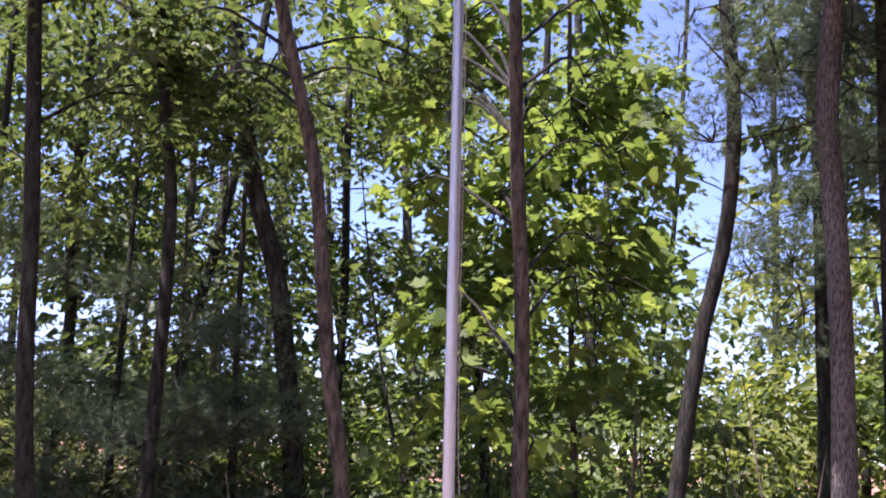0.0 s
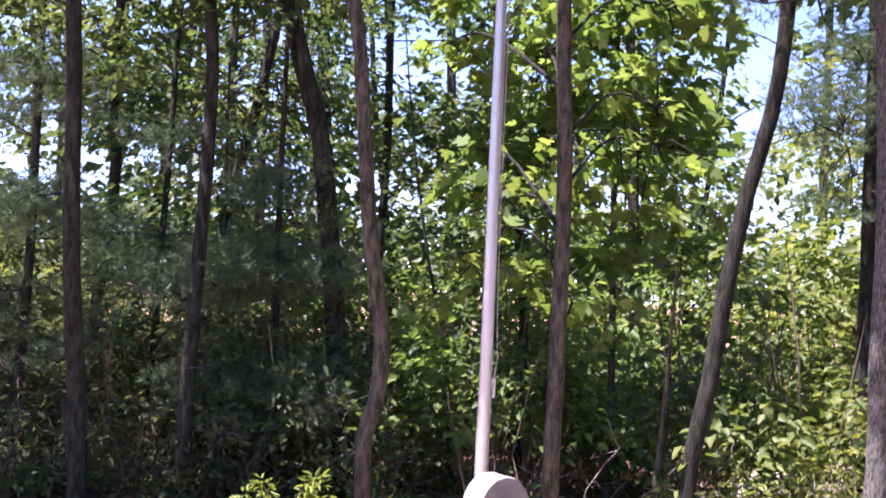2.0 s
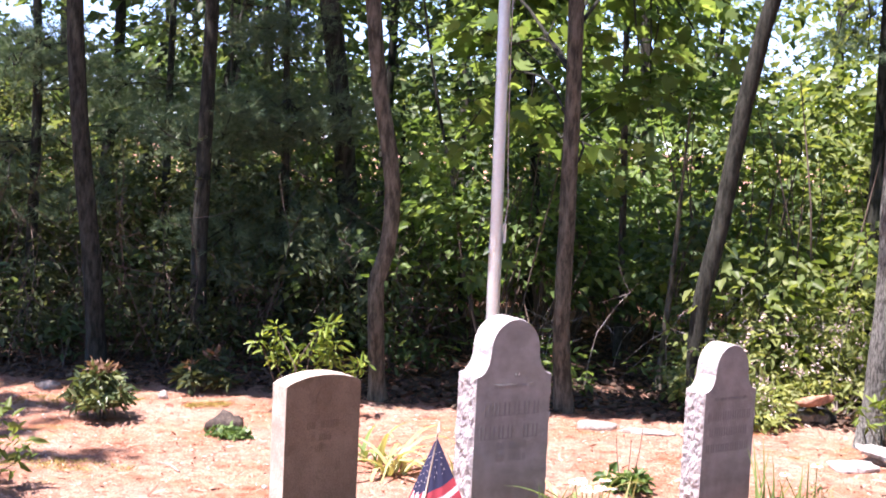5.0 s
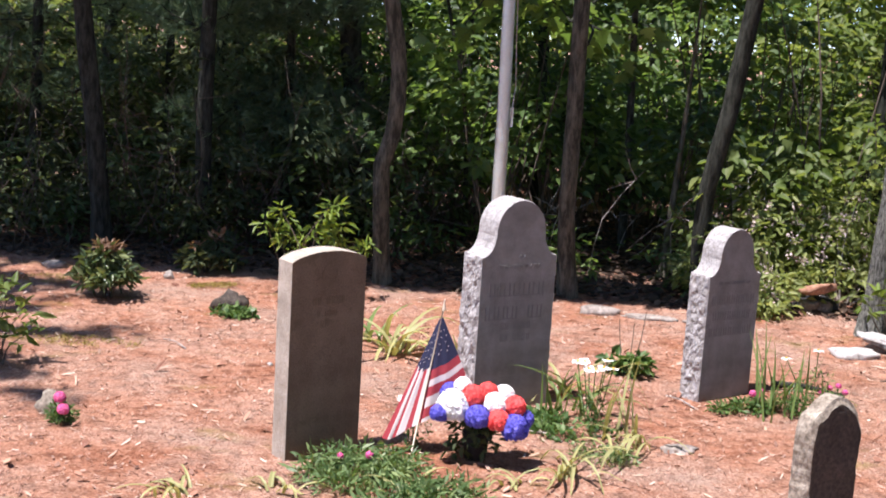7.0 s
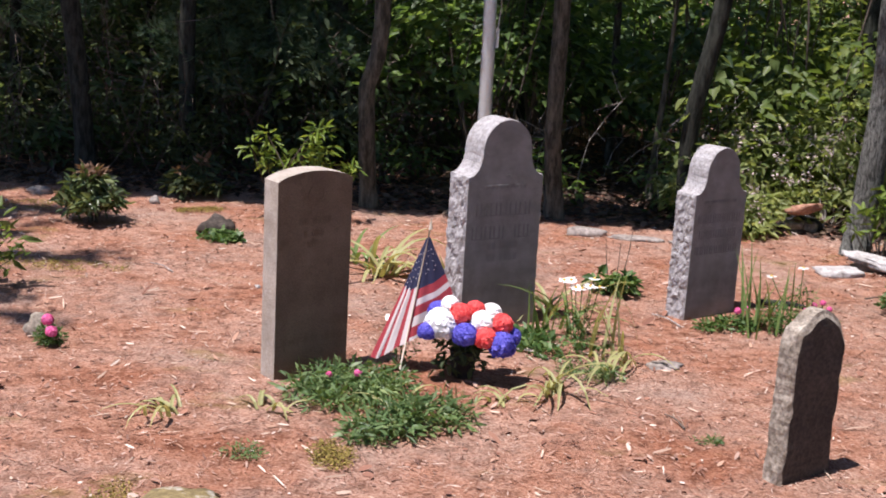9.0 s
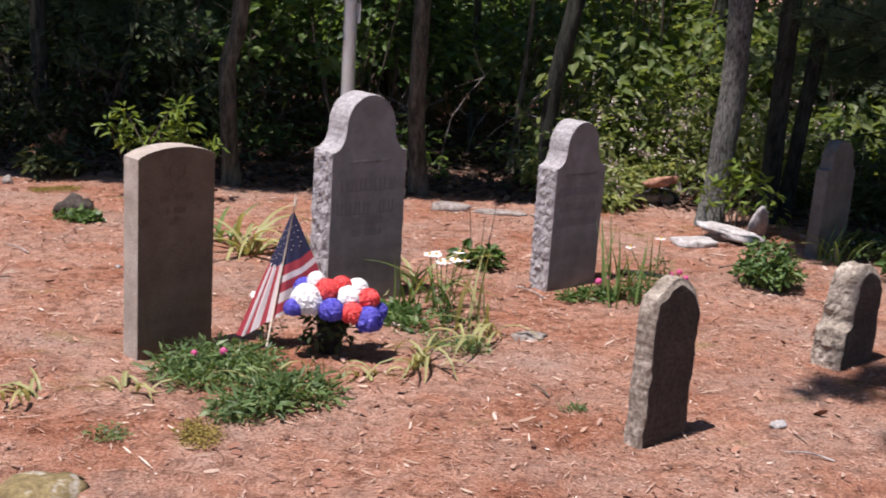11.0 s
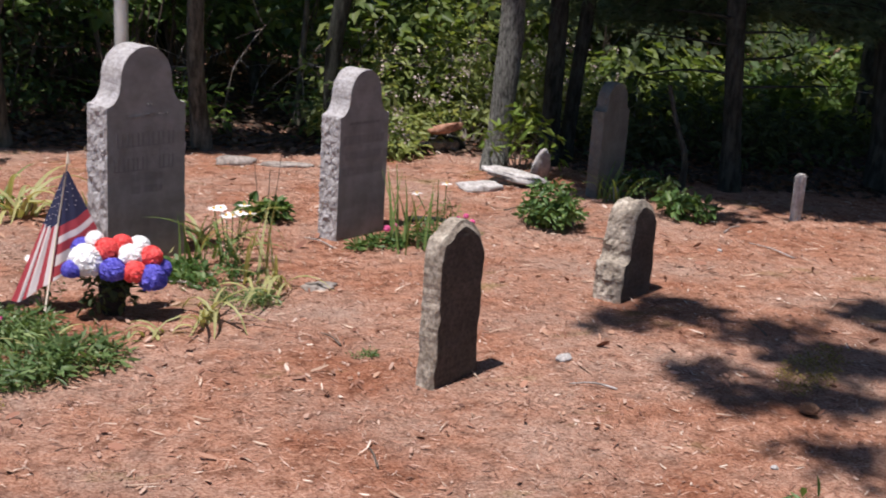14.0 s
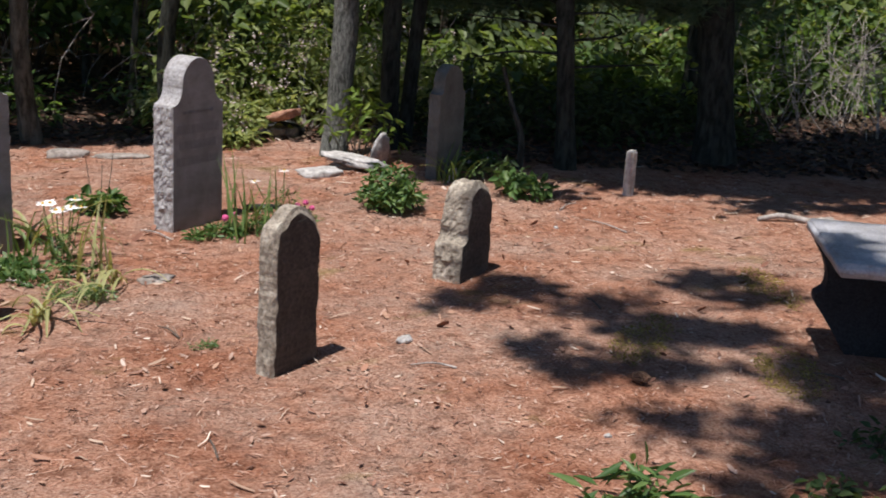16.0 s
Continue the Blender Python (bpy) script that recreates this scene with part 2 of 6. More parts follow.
METAL = m_plain("brushed_aluminium", (0.64, 0.67, 0.63), 0.34, 0.6, 0.06, 60)
ROPE = m_plain("halyard", (0.36, 0.33, 0.31), 0.9)
# Wicker coloured near black, with the shade under the blooms put in.
BASKET = m_plain("shade_dark_wicker", (0.016, 0.013, 0.011), 0.8, 0, 0.4, 90, 0.6)
FLAG_RED = m_plain("flag_red", (0.29, 0.028, 0.038), 0.85, 0, 0.1, 200)
FLAG_WHITE = m_plain("flag_white", (0.52, 0.46, 0.44), 0.85, 0, 0.06, 200)
FLAG_BLUE = m_plain("flag_blue", (0.012, 0.014, 0.045), 0.85, 0, 0.15, 200)
STICK = m_plain("flag_stick", (0.58, 0.50, 0.38), 0.7)
GOLD = m_plain("gilt_plastic", (0.55, 0.40, 0.10), 0.4)
GREY_WOOD = m_bark("weathered_wood", (0.24, 0.21, 0.19), (0.55, 0.50, 0.46), 30, 0.6)
CONE = m_plain("pine_cone", (0.16, 0.09, 0.055), 0.9, 0, 0.4, 120, 0.8)


# ---- building helpers ----
def mesh_of(name, verts, faces, material, smooth=False):
    me = bpy.data.meshes.new(name)
    me.from_pydata([tuple(v) for v in verts], [], [tuple(f) for f in faces])
    me.materials.append(material)
    if smooth:
        me.shade_smooth()
    return me


def quick_mesh(name, verts, faces, material):
    """Mesh from arrays; every face has the same number of corners."""
    verts, faces = np.asarray(verts, np.float32), np.asarray(faces, np.int32)
    me = bpy.data.meshes.new(name)
    k = faces.shape[1]
    me.vertices.add(len(verts))
    me.vertices.foreach_set("co", verts.ravel())
    me.loops.add(faces.size)
    me.loops.foreach_set("vertex_index", faces.ravel())
    me.polygons.add(len(faces))
    me.polygons.foreach_set("loop_start", np.arange(0, faces.size, k, dtype=np.int32))
    me.update(calc_edges=True)
    me.validate()
    me.materials.append(material)
    return me


def under(ob, parent):
    ob.parent = parent
    return ob


def piece(name, me, parent=None, label="", at=None):
    ob = new(name, me)
    if at is not None:
        ob.matrix_world = at
    if parent is not None:
        ob.parent = parent
    if label:
        tagged(ob, label)
    return ob


def part(name, bm, material, parent, label="", smooth=False, at=None):
    me = bpy.data.meshes.new(name)
    bm.to_mesh(me)
    bm.free()
    me.materials.append(material)
    if smooth:
        me.shade_smooth()
    ob = new(name, me)
    if parent is not None:
        ob.parent = parent
    if at is not None:
        ob.matrix_basis = at
    if label:
        tagged(ob, label)
    return ob


def thing(name, at, label, category, group="", kind=""):
    ob = new(name)
    ob.empty_display_size = 0.1
    ob.matrix_world = at
    return tagged(ob, label, category, group, kind)


def tube(points, radii, seg=8, wob=0.0, seed=0, cap=True):
    """Tapered tube along points; returns verts and faces (quads, triangles at the ends)."""
    rng = np.random.default_rng(seed)
    pts = [Vector(p) for p in points]
    verts, faces = [], []
    up = Vector((0.31, 0.94, 0.12))
    for i, p in enumerate(pts):
        d = (pts[min(i + 1, len(pts) - 1)] - pts[max(i - 1, 0)]).normalized()
        a = d.cross(up).normalized()
        b = d.cross(a).normalized()
        for k in range(seg):
            t = 2 * math.pi * k / seg
            r = radii[i] * (1 + wob * (rng.random() - 0.5) * 2)
            verts.append(p + a * math.cos(t) * r + b * math.sin(t) * r)
    for i in range(len(pts) - 1):
        for k in range(seg):
            q = (k + 1) % seg
            faces.append((i * seg + k, i * seg + q, (i + 1) * seg + q, (i + 1) * seg + k))
    if cap:
        faces.append(tuple(range(seg)))
        faces.append(tuple(reversed(range((len(pts) - 1) * seg, len(pts) * seg))))
    return verts, faces


def smooth_line(points, n):
    """Resample a polyline as a smooth curve with n points."""
    p = np.array(points, float)
    t = np.concatenate([[0], np.cumsum(np.linalg.norm(np.diff(p, axis=0), axis=1))])
    m = np.gradient(p, t, axis=0)
    out = []
    for s in np.linspace(0, t[-1], n):
        i = min(max(int(np.searchsorted(t, s)) - 1, 0), len(t) - 2)
        h = t[i + 1] - t[i]
        u = (s - t[i]) / h
        out.append((2 * u**3 - 3 * u**2 + 1) * p[i] + (u**3 - 2 * u**2 + u) * h * m[i] + (3 * u**2 - 2 * u**3) * p[i + 1] + (u**3 - u**2) * h * m[i + 1])
    return np.array(out)


def join_geo(parts):
    verts, faces = [], []
    for v, f in parts:
        o = len(verts)
        verts += list(v)
        faces += [tuple(i + o for i in q) for q in f]
    return verts, faces


def leaf_shapes(pos, d, side, length, width, rng, fold, shape):
    """Leaf blades that start at pos and point along d."""
    n = len(pos)
    nor = np.cross(side, d)
    s = rng.uniform(0.65, 1.25, n)[:, None]
    L, W = length * s, width * s
    if shape == "maple":
        half = [(0.12, 0.36), (0.36, 0.52), (0.40, 0.25), (0.70, 0.37), (0.68, 0.15)]
        ring = [(0.0, 0.0)] + half + [(1.0, 0.0)] + [(a, -b) for a, b in half[::-1]]
        v = np.stack([pos + d * L * a + side * W * b * 1.15 + nor * (W * fold * abs(b) - L * 0.10 * a * a) for a, b in ring], axis=1)
        f = np.arange(n)[:, None] * len(ring) + np.arange(len(ring))[None, :]
    elif shape == "lobed":
        v = np.stack([pos, pos + d * L * 0.38 + side * W * 0.5 + nor * W * fold, pos + d * L * 0.72 + side * W * 0.30 + nor * W * fold * 0.6, pos + d * L - nor * L * 0.08,
                      pos + d * L * 0.72 - side * W * 0.30 + nor * W * fold * 0.6, pos + d * L * 0.38 - side * W * 0.5 + nor * W * fold], axis=1)
        base = np.arange(n)[:, None] * 6
        f = np.concatenate([base + np.array([[0, 1, 2, 3]]), base + np.array([[0, 3, 4, 5]])])
    else:
        v = np.stack([pos, pos + d * L * 0.5 + side * W * 0.5 + nor * W * fold, pos + d * L, pos + d * L * 0.5 - side * W * 0.5 + nor * W * fold], axis=1)
        base = np.arange(n)[:, None] * 4
        f = base + np.array([[0, 1, 2, 3]])
    return v.reshape(-1, 3), f


def leaf_fan(centres, spread, count, length, width, rng, droop=0.35, flat=0.55, fold=0.25, shape="lobed"):
    """Leaves scattered about centres: arrays of verts and faces. spread: (horizontal, vertical) reach of each clump."""
    centres = np.asarray(centres, float)
    n = len(centres) * count
    c = np.repeat(centres, count, axis=0)
    g = rng.normal(size=(n, 3))
    g /= np.maximum(np.linalg.norm(g, axis=1, keepdims=True), 1e-6)
    rad = rng.random(n) ** 0.45
    off = g * rad[:, None] * np.array([spread[0], spread[0], spread[1]])
    pos = c + off
    # the leaf points outward and hangs a little; its face looks mostly up
    d = g * np.array([1, 1, 0.25]) + rng.normal(size=(n, 3)) * 0.55
    d[:, 2] -= droop
    d /= np.linalg.norm(d, axis=1, keepdims=True)
    up = rng.normal(size=(n, 3)) * flat + np.array([0, 0, 1.0])
    side = np.cross(d, up)
    side /= np.maximum(np.linalg.norm(side, axis=1, keepdims=True), 1e-6)
    return leaf_shapes(pos, d, side, length, width, rng, fold, shape)


def sprays(tips, axis, count, reach, thick, length, width, rng, shape="lobed", droop=0.3):
    """Leafy twig ends: flat fans of leaves that point away from the axis (x, y) and sag at the tip."""
    tips = np.asarray(tips, float)
    out = tips[:, :2] - np.asarray(axis, float)[:2] + rng.normal(0, 0.35, (len(tips), 2))
    out /= np.maximum(np.linalg.norm(out, axis=1, keepdims=True), 1e-6)
    out = np.repeat(np.concatenate([out, rng.normal(0, 0.14, (len(tips), 1))], 1), count, axis=0)
    n = len(out)
    lay = np.stack([-out[:, 1], out[:, 0], np.repeat(rng.normal(0, 0.16, len(tips)), count)], 1)
    size = np.repeat(rng.uniform(0.6, 1.25, len(tips)), count)[:, None] * reach
    u = rng.random(n)[:, None] ** 0.8
    v = rng.normal(0, 0.34, n)[:, None] * (1.1 - 0.65 * u)
    pos = np.repeat(tips, count, axis=0) + out * (u - 0.4) * size * 1.5 + lay * v * size
    pos[:, 2] += rng.normal(0, thick, n) - 0.28 * (size[:, 0] * u[:, 0] ** 2)
    d = out * 0.7 + lay * np.sign(v) * rng.uniform(0.1, 1.0, n)[:, None] + rng.normal(0, 0.3, (n, 3))
    d[:, 2] -= droop * rng.uniform(0.2, 1.8, n)
    d /= np.linalg.norm(d, axis=1, keepdims=True)
    up = rng.normal(size=(n, 3)) * 0.42 + np.array([0, 0, 1.0])
    side = np.cross(d, up)
    side /= np.maximum(np.linalg.norm(side, axis=1, keepdims=True), 1e-6)
    return leaf_shapes(pos, d, side, length, width, rng, 0.22, shape)


def needle_tufts(centres, count, length, rng, spread=(0.12, 0.08), per=12, width=0.0022):
    """Pine tufts: bunches of thin needles that fan out from points about the centres."""
    centres = np.asarray(centres, float)
    m = len(centres) * count
    g = rng.normal(size=(m, 3))
    g /= np.linalg.norm(g, axis=1, keepdims=True)
    base = np.repeat(centres, count, axis=0) + g * (rng.random(m) ** 0.5)[:, None] * np.array([spread[0], spread[0], spread[1]])
    axis = g * np.array([1, 1, 0.3]) + np.array([0, 0, 0.25]) + rng.normal(size=(m, 3)) * 0.3
    axis /= np.linalg.norm(axis, axis=1, keepdims=True)
    b = np.repeat(base, per, axis=0)
    d = np.repeat(axis, per, axis=0) + rng.normal(size=(m * per, 3)) * 0.5
    d /= np.linalg.norm(d, axis=1, keepdims=True)
    s = np.cross(d, rng.normal(size=(m * per, 3)))
    s /= np.linalg.norm(s, axis=1, keepdims=True)
    L = length * rng.uniform(0.7, 1.15, m * per)[:, None]
    v = np.stack([b - s * width, b + s * width, b + d * L], axis=1)
    return v.reshape(-1, 3), np.arange(m * per)[:, None] * 3 + np.array([[0, 1, 2]])


def rough_block(outline, depth, nz, rough, seed, dressed=0.0):
    """A slab: outline (x, z) extruded along y from 0 (front) to depth; the rim is rock-faced, tooled smooth above the dressed height."""
    k = len(outline)
    o = np.array(outline, float)
    c = o.mean(axis=0)
    verts, faces = [], []
    for j in range(nz + 1):
        y = depth * j / nz
        for i, (x, z) in enumerate(o):
            a, b = o[(i - 1) % k], o[(i + 1) % k]
            t = b - a
            nrm = np.array([t[1], -t[0]]) / max(np.linalg.norm(t), 1e-6)
            d = 0.0
            if 0 < j < nz:
                q = Vector((x * 22 + seed, y * 30, z * 17))
                chip = noise.voronoi(q + Vector((0.5 * noise.noise(q), 0.5 * noise.noise(q * 1.3), 0)))[0][0]
                d = rough * (1.5 * min(chip, 0.9) - 0.25 + 0.45 * noise.noise(q * 3.4))
                if dressed and z > dressed:
                    d = rough * (0.2 + 0.16 * noise.noise((x * 14, y * 9, z * 90)))
            verts.append((x + nrm[0] * d, y, z + nrm[1] * d))
    for j in range(nz):
        for i in range(k):
            q = (i + 1) % k
            faces.append((j * k + i, (j + 1) * k + i, (j + 1) * k + q, j * k + q))
    faces.append(tuple(range(k)))
    faces.append(tuple(reversed(range(nz * k, nz * k + k))))
    return verts, faces


def boulder(rx, ry, rz, seed, subdiv=3, rough=0.25, freq=1.6, flat=0.0):
    bm = bmesh.new()
    bmesh.ops.create_icosphere(bm, subdivisions=subdiv, radius=1.0)
    for v in bm.verts:
        p = v.co.copy()
        q = p * freq + Vector((seed * 7.3, seed * 3.1, seed))
        s = 1 + rough * noise.noise(q) + rough * 0.45 * noise.noise(q * 2.9) + rough * 0.2 * noise.noise(q * 7)
        v.co = Vector((p.x * rx * s, p.y * ry * s, p.z * rz * s))
        if flat and v.co.z > rz * flat:
            v.co.z = rz * flat + (v.co.z - rz * flat) * 0.2
    return bm


# ---- ground ----
def relief(x, y):
    """Gentle unevenness of the ground."""
    r = math.hypot(x, y)
    k = min(1.0, max(0.0, (r - 9) / 8))
    h = 0.012 * noise.noise((x * 1.3, y * 1.3, 0)) + 0.006 * noise.noise((x * 4.1, y * 4.1, 3))
    return h * (1 - k) + k * 0.5 * noise.noise((x * 0.13, y * 0.13, 5)) - k * 0.25


def build_ground():
    xs = np.concatenate([[-1500, -500, -160, -70, -36, -22, -15, -11, -8], np.arange(-6, 7.01, 0.1), [9, 12, 16, 23, 36, 70, 160, 500, 1500]])
    ys = np.concatenate([[-1500, -500, -160, -70, -36, -20, -12, -7, -4, -2, -0.5], np.arange(0.6, 10.01, 0.1), [11.5, 13, 15, 18, 23, 36, 70, 160, 500, 1500]])
    verts = [(x, y, relief(x, y)) for y in ys for x in xs]
    w = len(xs)
    faces = [(j * w + i, j * w + i + 1, (j + 1) * w + i + 1, (j + 1) * w + i) for j in range(len(ys) - 1) for i in range(w - 1)]
    ob = new("ground", mesh_of("ground", verts, faces, GROUND, True))
    tagged(ob, "reddish-brown pine needle ground with mossy patches", "ground", kind="structure")


build_ground()


def litter(name, n, x0, x1, y0, y1, l0, l1, w0, w1, material, label, seed, lift=0.004, tilt=0.15):
    rng = np.random.default_rng(seed)
    x, y = rng.uniform(x0, x1, n), rng.uniform(y0, y1, n)
    z = np.array([relief(a, b) for a, b in zip(x, y)]) + lift
    a = rng.uniform(0, 2 * math.pi, n)
    L, W = rng.uniform(l0, l1, n) / 2, rng.uniform(w0, w1, n) / 2
    e = rng.normal(0, tilt, n) * L
    d = np.stack([np.cos(a) * L, np.sin(a) * L, e], 1)
    s = np.stack([-np.sin(a) * W, np.cos(a) * W, rng.normal(0, 0.5, n) * W], 1)
    c = np.stack([x, y, z + np.abs(e) * 0.6], 1)
    bend = np.stack([-np.sin(a), np.cos(a), np.zeros(n)], 1) * (rng.normal(0, 0.09, n) * L)[:, None]
    v = np.stack([c - d - s * 0.6, c - s + bend, c + d - s * 0.5, c + d + s * 0.5, c + s + bend, c - d + s * 0.6], 1).reshape(-1, 3)
    b = np.arange(n)[:, None] * 6
    f = np.concatenate([b + np.array([[0, 1, 4, 5]]), b + np.array([[1, 2, 3, 4]])])
    tagged(new(name, quick_mesh(name, v, f, material)), label, "litter", kind="stuff")


litter("needle_litter", 70000, -3.2, 4.8, 1.7, 8.0, 0.016, 0.046, 0.0010, 0.0024, LITTER, "fallen red-brown pine needles strewn over the ground", 5)
litter("chip_litter", 20000, -3.0, 4.6, 1.7, 7.6, 0.005, 0.022, 0.002, 0.007, CHIP, "small pale wood chips and bark bits on the ground", 6, 0.005, 0.3)
litter("dry_leaf_litter", 420, -3.2, 4.6, 1.7, 9.0, 0.02, 0.05, 0.012, 0.025, DRY_LEAF, "dry brown leaves lying on the needles", 7, 0.008, 0.4)
litter("bark_litter", 4600, -3.2, 4.6, 1.7, 7.8, 0.008, 0.032, 0.004, 0.011, DRY_LEAF, "flakes of dark red bark on the needles", 8, 0.006, 0.35)
litter("straw_litter", 2600, -3.2, 4.6, 1.7, 7.2, 0.008, 0.04, 0.002, 0.006, STRAW, "pale straw bits and splinters on the needles", 9, 0.007, 0.12)
litter("splinter_litter", 240, -3.0, 4.2, 1.8, 6.6, 0.04, 0.09, 0.004, 0.009, STRAW, "long pale wood splinters on the needles", 10, 0.008, 0.1)
litter("bark_chip_litter", 650, -3.0, 4.4, 1.8, 6.8, 0.016, 0.042, 0.007, 0.016, CHIP, "flat wood and bark chips scattered on the needles", 12, 0.008, 0.25)


def clearing_edge(x):
    """How far back the needle ground of the clearing reaches before the shade-dark leaves begin."""
    return float(np.interp(x, [-5, -1.2, 0.2, 1.4, 2.4, 2.8, 3.3, 4.2, 5.2, 7.0], [7.25, 7.1, 6.98, 6.98, 6.9, 6.35, 6.12, 5.85, 5.55, 5.3]))


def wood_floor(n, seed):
    """Near-black brown leaves, thick on the wood's floor round the clearing, to darken it as shade."""
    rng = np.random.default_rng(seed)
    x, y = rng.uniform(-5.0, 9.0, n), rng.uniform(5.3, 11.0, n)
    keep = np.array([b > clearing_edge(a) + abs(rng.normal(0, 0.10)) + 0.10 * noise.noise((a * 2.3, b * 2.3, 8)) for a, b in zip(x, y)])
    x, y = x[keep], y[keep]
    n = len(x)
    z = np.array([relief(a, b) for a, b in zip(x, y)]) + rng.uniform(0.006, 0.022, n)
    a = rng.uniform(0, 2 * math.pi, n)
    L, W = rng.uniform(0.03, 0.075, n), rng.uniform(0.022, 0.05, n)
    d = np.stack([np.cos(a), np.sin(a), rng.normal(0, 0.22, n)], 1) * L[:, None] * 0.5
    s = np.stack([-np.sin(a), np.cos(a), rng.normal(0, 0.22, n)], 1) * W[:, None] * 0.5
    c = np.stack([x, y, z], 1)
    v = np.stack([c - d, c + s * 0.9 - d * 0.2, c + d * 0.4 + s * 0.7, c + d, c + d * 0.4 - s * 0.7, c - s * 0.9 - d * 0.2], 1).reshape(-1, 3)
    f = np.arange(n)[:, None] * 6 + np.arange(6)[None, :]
    tagged(new("shade_leaf_litter", quick_mesh("shade_leaf_litter", v, f, SHADE_LEAF)), "dark brown leaves that paint the shade on the wood's floor", "litter", kind="stuff")


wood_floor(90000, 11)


# ---- gravestones ----
def arc(cx, cz, rx, rz, a0, a1, n):
    return [(cx + rx * math.cos(radians(a0 + (a1 - a0) * i / n)), cz + rz * math.sin(radians(a0 + (a1 - a0) * i / n))) for i in range(n + 1)]


def shouldered(w, zs, cut, rise, head):
    """Outline with square shoulders, hollow necks and a round head."""
    n = 64
    right = [(w, zs * i / n) for i in range(n + 1)]
    neck_r = arc(w, zs + rise, cut, rise, 270, 180, 10)[1:]
    top = arc(w / 2, zs + rise, w / 2 - cut, head, 0, 180, 26)[1:-1]
    neck_l = arc(0, zs + rise, cut, rise, 0, -90, 10)[:-1]
    left = [(0, zs * (n - i) / n) for i in range(n + 1)]
    return right + neck_r + top + neck_l + left


def low_arch(w, zs, rise):
    n = 26
    right = [(w, zs * i / n) for i in range(n + 1)]
    top = [(w - w * i / 22, zs + rise * (1 - (2 * i / 22 - 1) ** 2) ** 0.8) for i in range(1, 22)]
    left = [(0, zs * (n - i) / n) for i in range(n + 1)]
    return right + top + left


def bar_line(x0, z, words, height, pitch, material, parent, label):
    """A cut line of writing as plain upright bars, one piece a word: widths in letters."""
    x = x0
    for k in words:
        foot = z - height / 2 + height * 0.06
        prof = [(x + 0.08 * pitch, z - height / 2)]
        for i in range(k):
            for a, b in ((0.12, 0.27), (0.56, 0.70)):
                prof += [(x + (i + a) * pitch, foot), (x + (i + a) * pitch, z + height / 2), (x + (i + b) * pitch, z + height / 2), (x + (i + b) * pitch, foot)]
        prof += [(x + (k - 0.26) * pitch, z - height / 2)]
        n = len(prof)
        verts = [(px, y, pz) for y in (-0.0014, 0.001) for px, pz in prof]
        faces = [tuple(reversed(range(n)))] + [(i, (i + 1) % n, n + (i + 1) % n, n + i) for i in range(n)]
        piece("inscription", mesh_of("inscription", verts, faces, material), parent, label)
        x += pitch * (k + 0.8)


def lettering(text, size, x, z, material, parent):
    cu = bpy.data.curves.new("lettering", "FONT")
    cu.body, cu.size, cu.align_x, cu.extrude = text, size, "CENTER", 0.001
    tmp = bpy.data.objects.new("lettering_curve", cu)
    scene.collection.objects.link(tmp)
    bpy.context.view_layer.update()
    me = bpy.data.meshes.new_from_object(tmp.evaluated_get(bpy.context.evaluated_depsgraph_get()))
    bpy.data.objects.remove(tmp)
    me.materials.clear()
    me.materials.append(material)
    ob = new("lettering", me)
    ob.parent = parent
    ob.matrix_basis = pose(x, -0.0008, z, 90, 0, 0)


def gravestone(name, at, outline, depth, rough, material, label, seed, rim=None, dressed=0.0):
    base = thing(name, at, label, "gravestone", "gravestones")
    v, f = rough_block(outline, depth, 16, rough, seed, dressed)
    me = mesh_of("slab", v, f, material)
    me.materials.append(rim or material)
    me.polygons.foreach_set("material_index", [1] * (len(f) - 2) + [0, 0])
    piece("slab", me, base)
    return base


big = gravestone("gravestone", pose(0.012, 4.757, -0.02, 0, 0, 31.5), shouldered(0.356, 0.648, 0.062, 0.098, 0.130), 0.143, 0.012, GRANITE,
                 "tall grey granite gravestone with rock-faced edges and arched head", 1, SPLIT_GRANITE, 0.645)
lettering("IN", 0.026, 0.19, 0.640, CUT_LETTER, big)
lettering("THE MEMORY OF", 0.026, 0.18, 0.598, CUT_LETTER, big)
bar_line(0.036, 0.513, (6,), 0.054, 0.047, CUT_LETTER, big, "cut name line as plain bars")
bar_line(0.022, 0.417, (4, 2), 0.054, 0.043, CUT_LETTER, big, "cut name line as plain bars")
bar_line(0.105, 0.362, (2, 4), 0.028, 0.022, CUT_LETTER, big, "cut date line as plain bars")
bar_line(0.105, 0.312, (2, 4), 0.028, 0.022, CUT_LETTER, big, "cut date line as plain bars")

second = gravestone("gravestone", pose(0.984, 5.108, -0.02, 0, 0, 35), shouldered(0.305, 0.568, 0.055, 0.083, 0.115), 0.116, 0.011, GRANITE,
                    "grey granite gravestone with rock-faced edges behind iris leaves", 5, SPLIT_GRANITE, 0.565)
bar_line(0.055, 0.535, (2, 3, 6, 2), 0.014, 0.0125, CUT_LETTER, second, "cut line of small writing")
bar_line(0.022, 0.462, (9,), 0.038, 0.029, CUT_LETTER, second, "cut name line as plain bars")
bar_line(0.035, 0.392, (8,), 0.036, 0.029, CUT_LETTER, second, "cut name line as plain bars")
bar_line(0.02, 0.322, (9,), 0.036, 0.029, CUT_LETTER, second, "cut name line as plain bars")

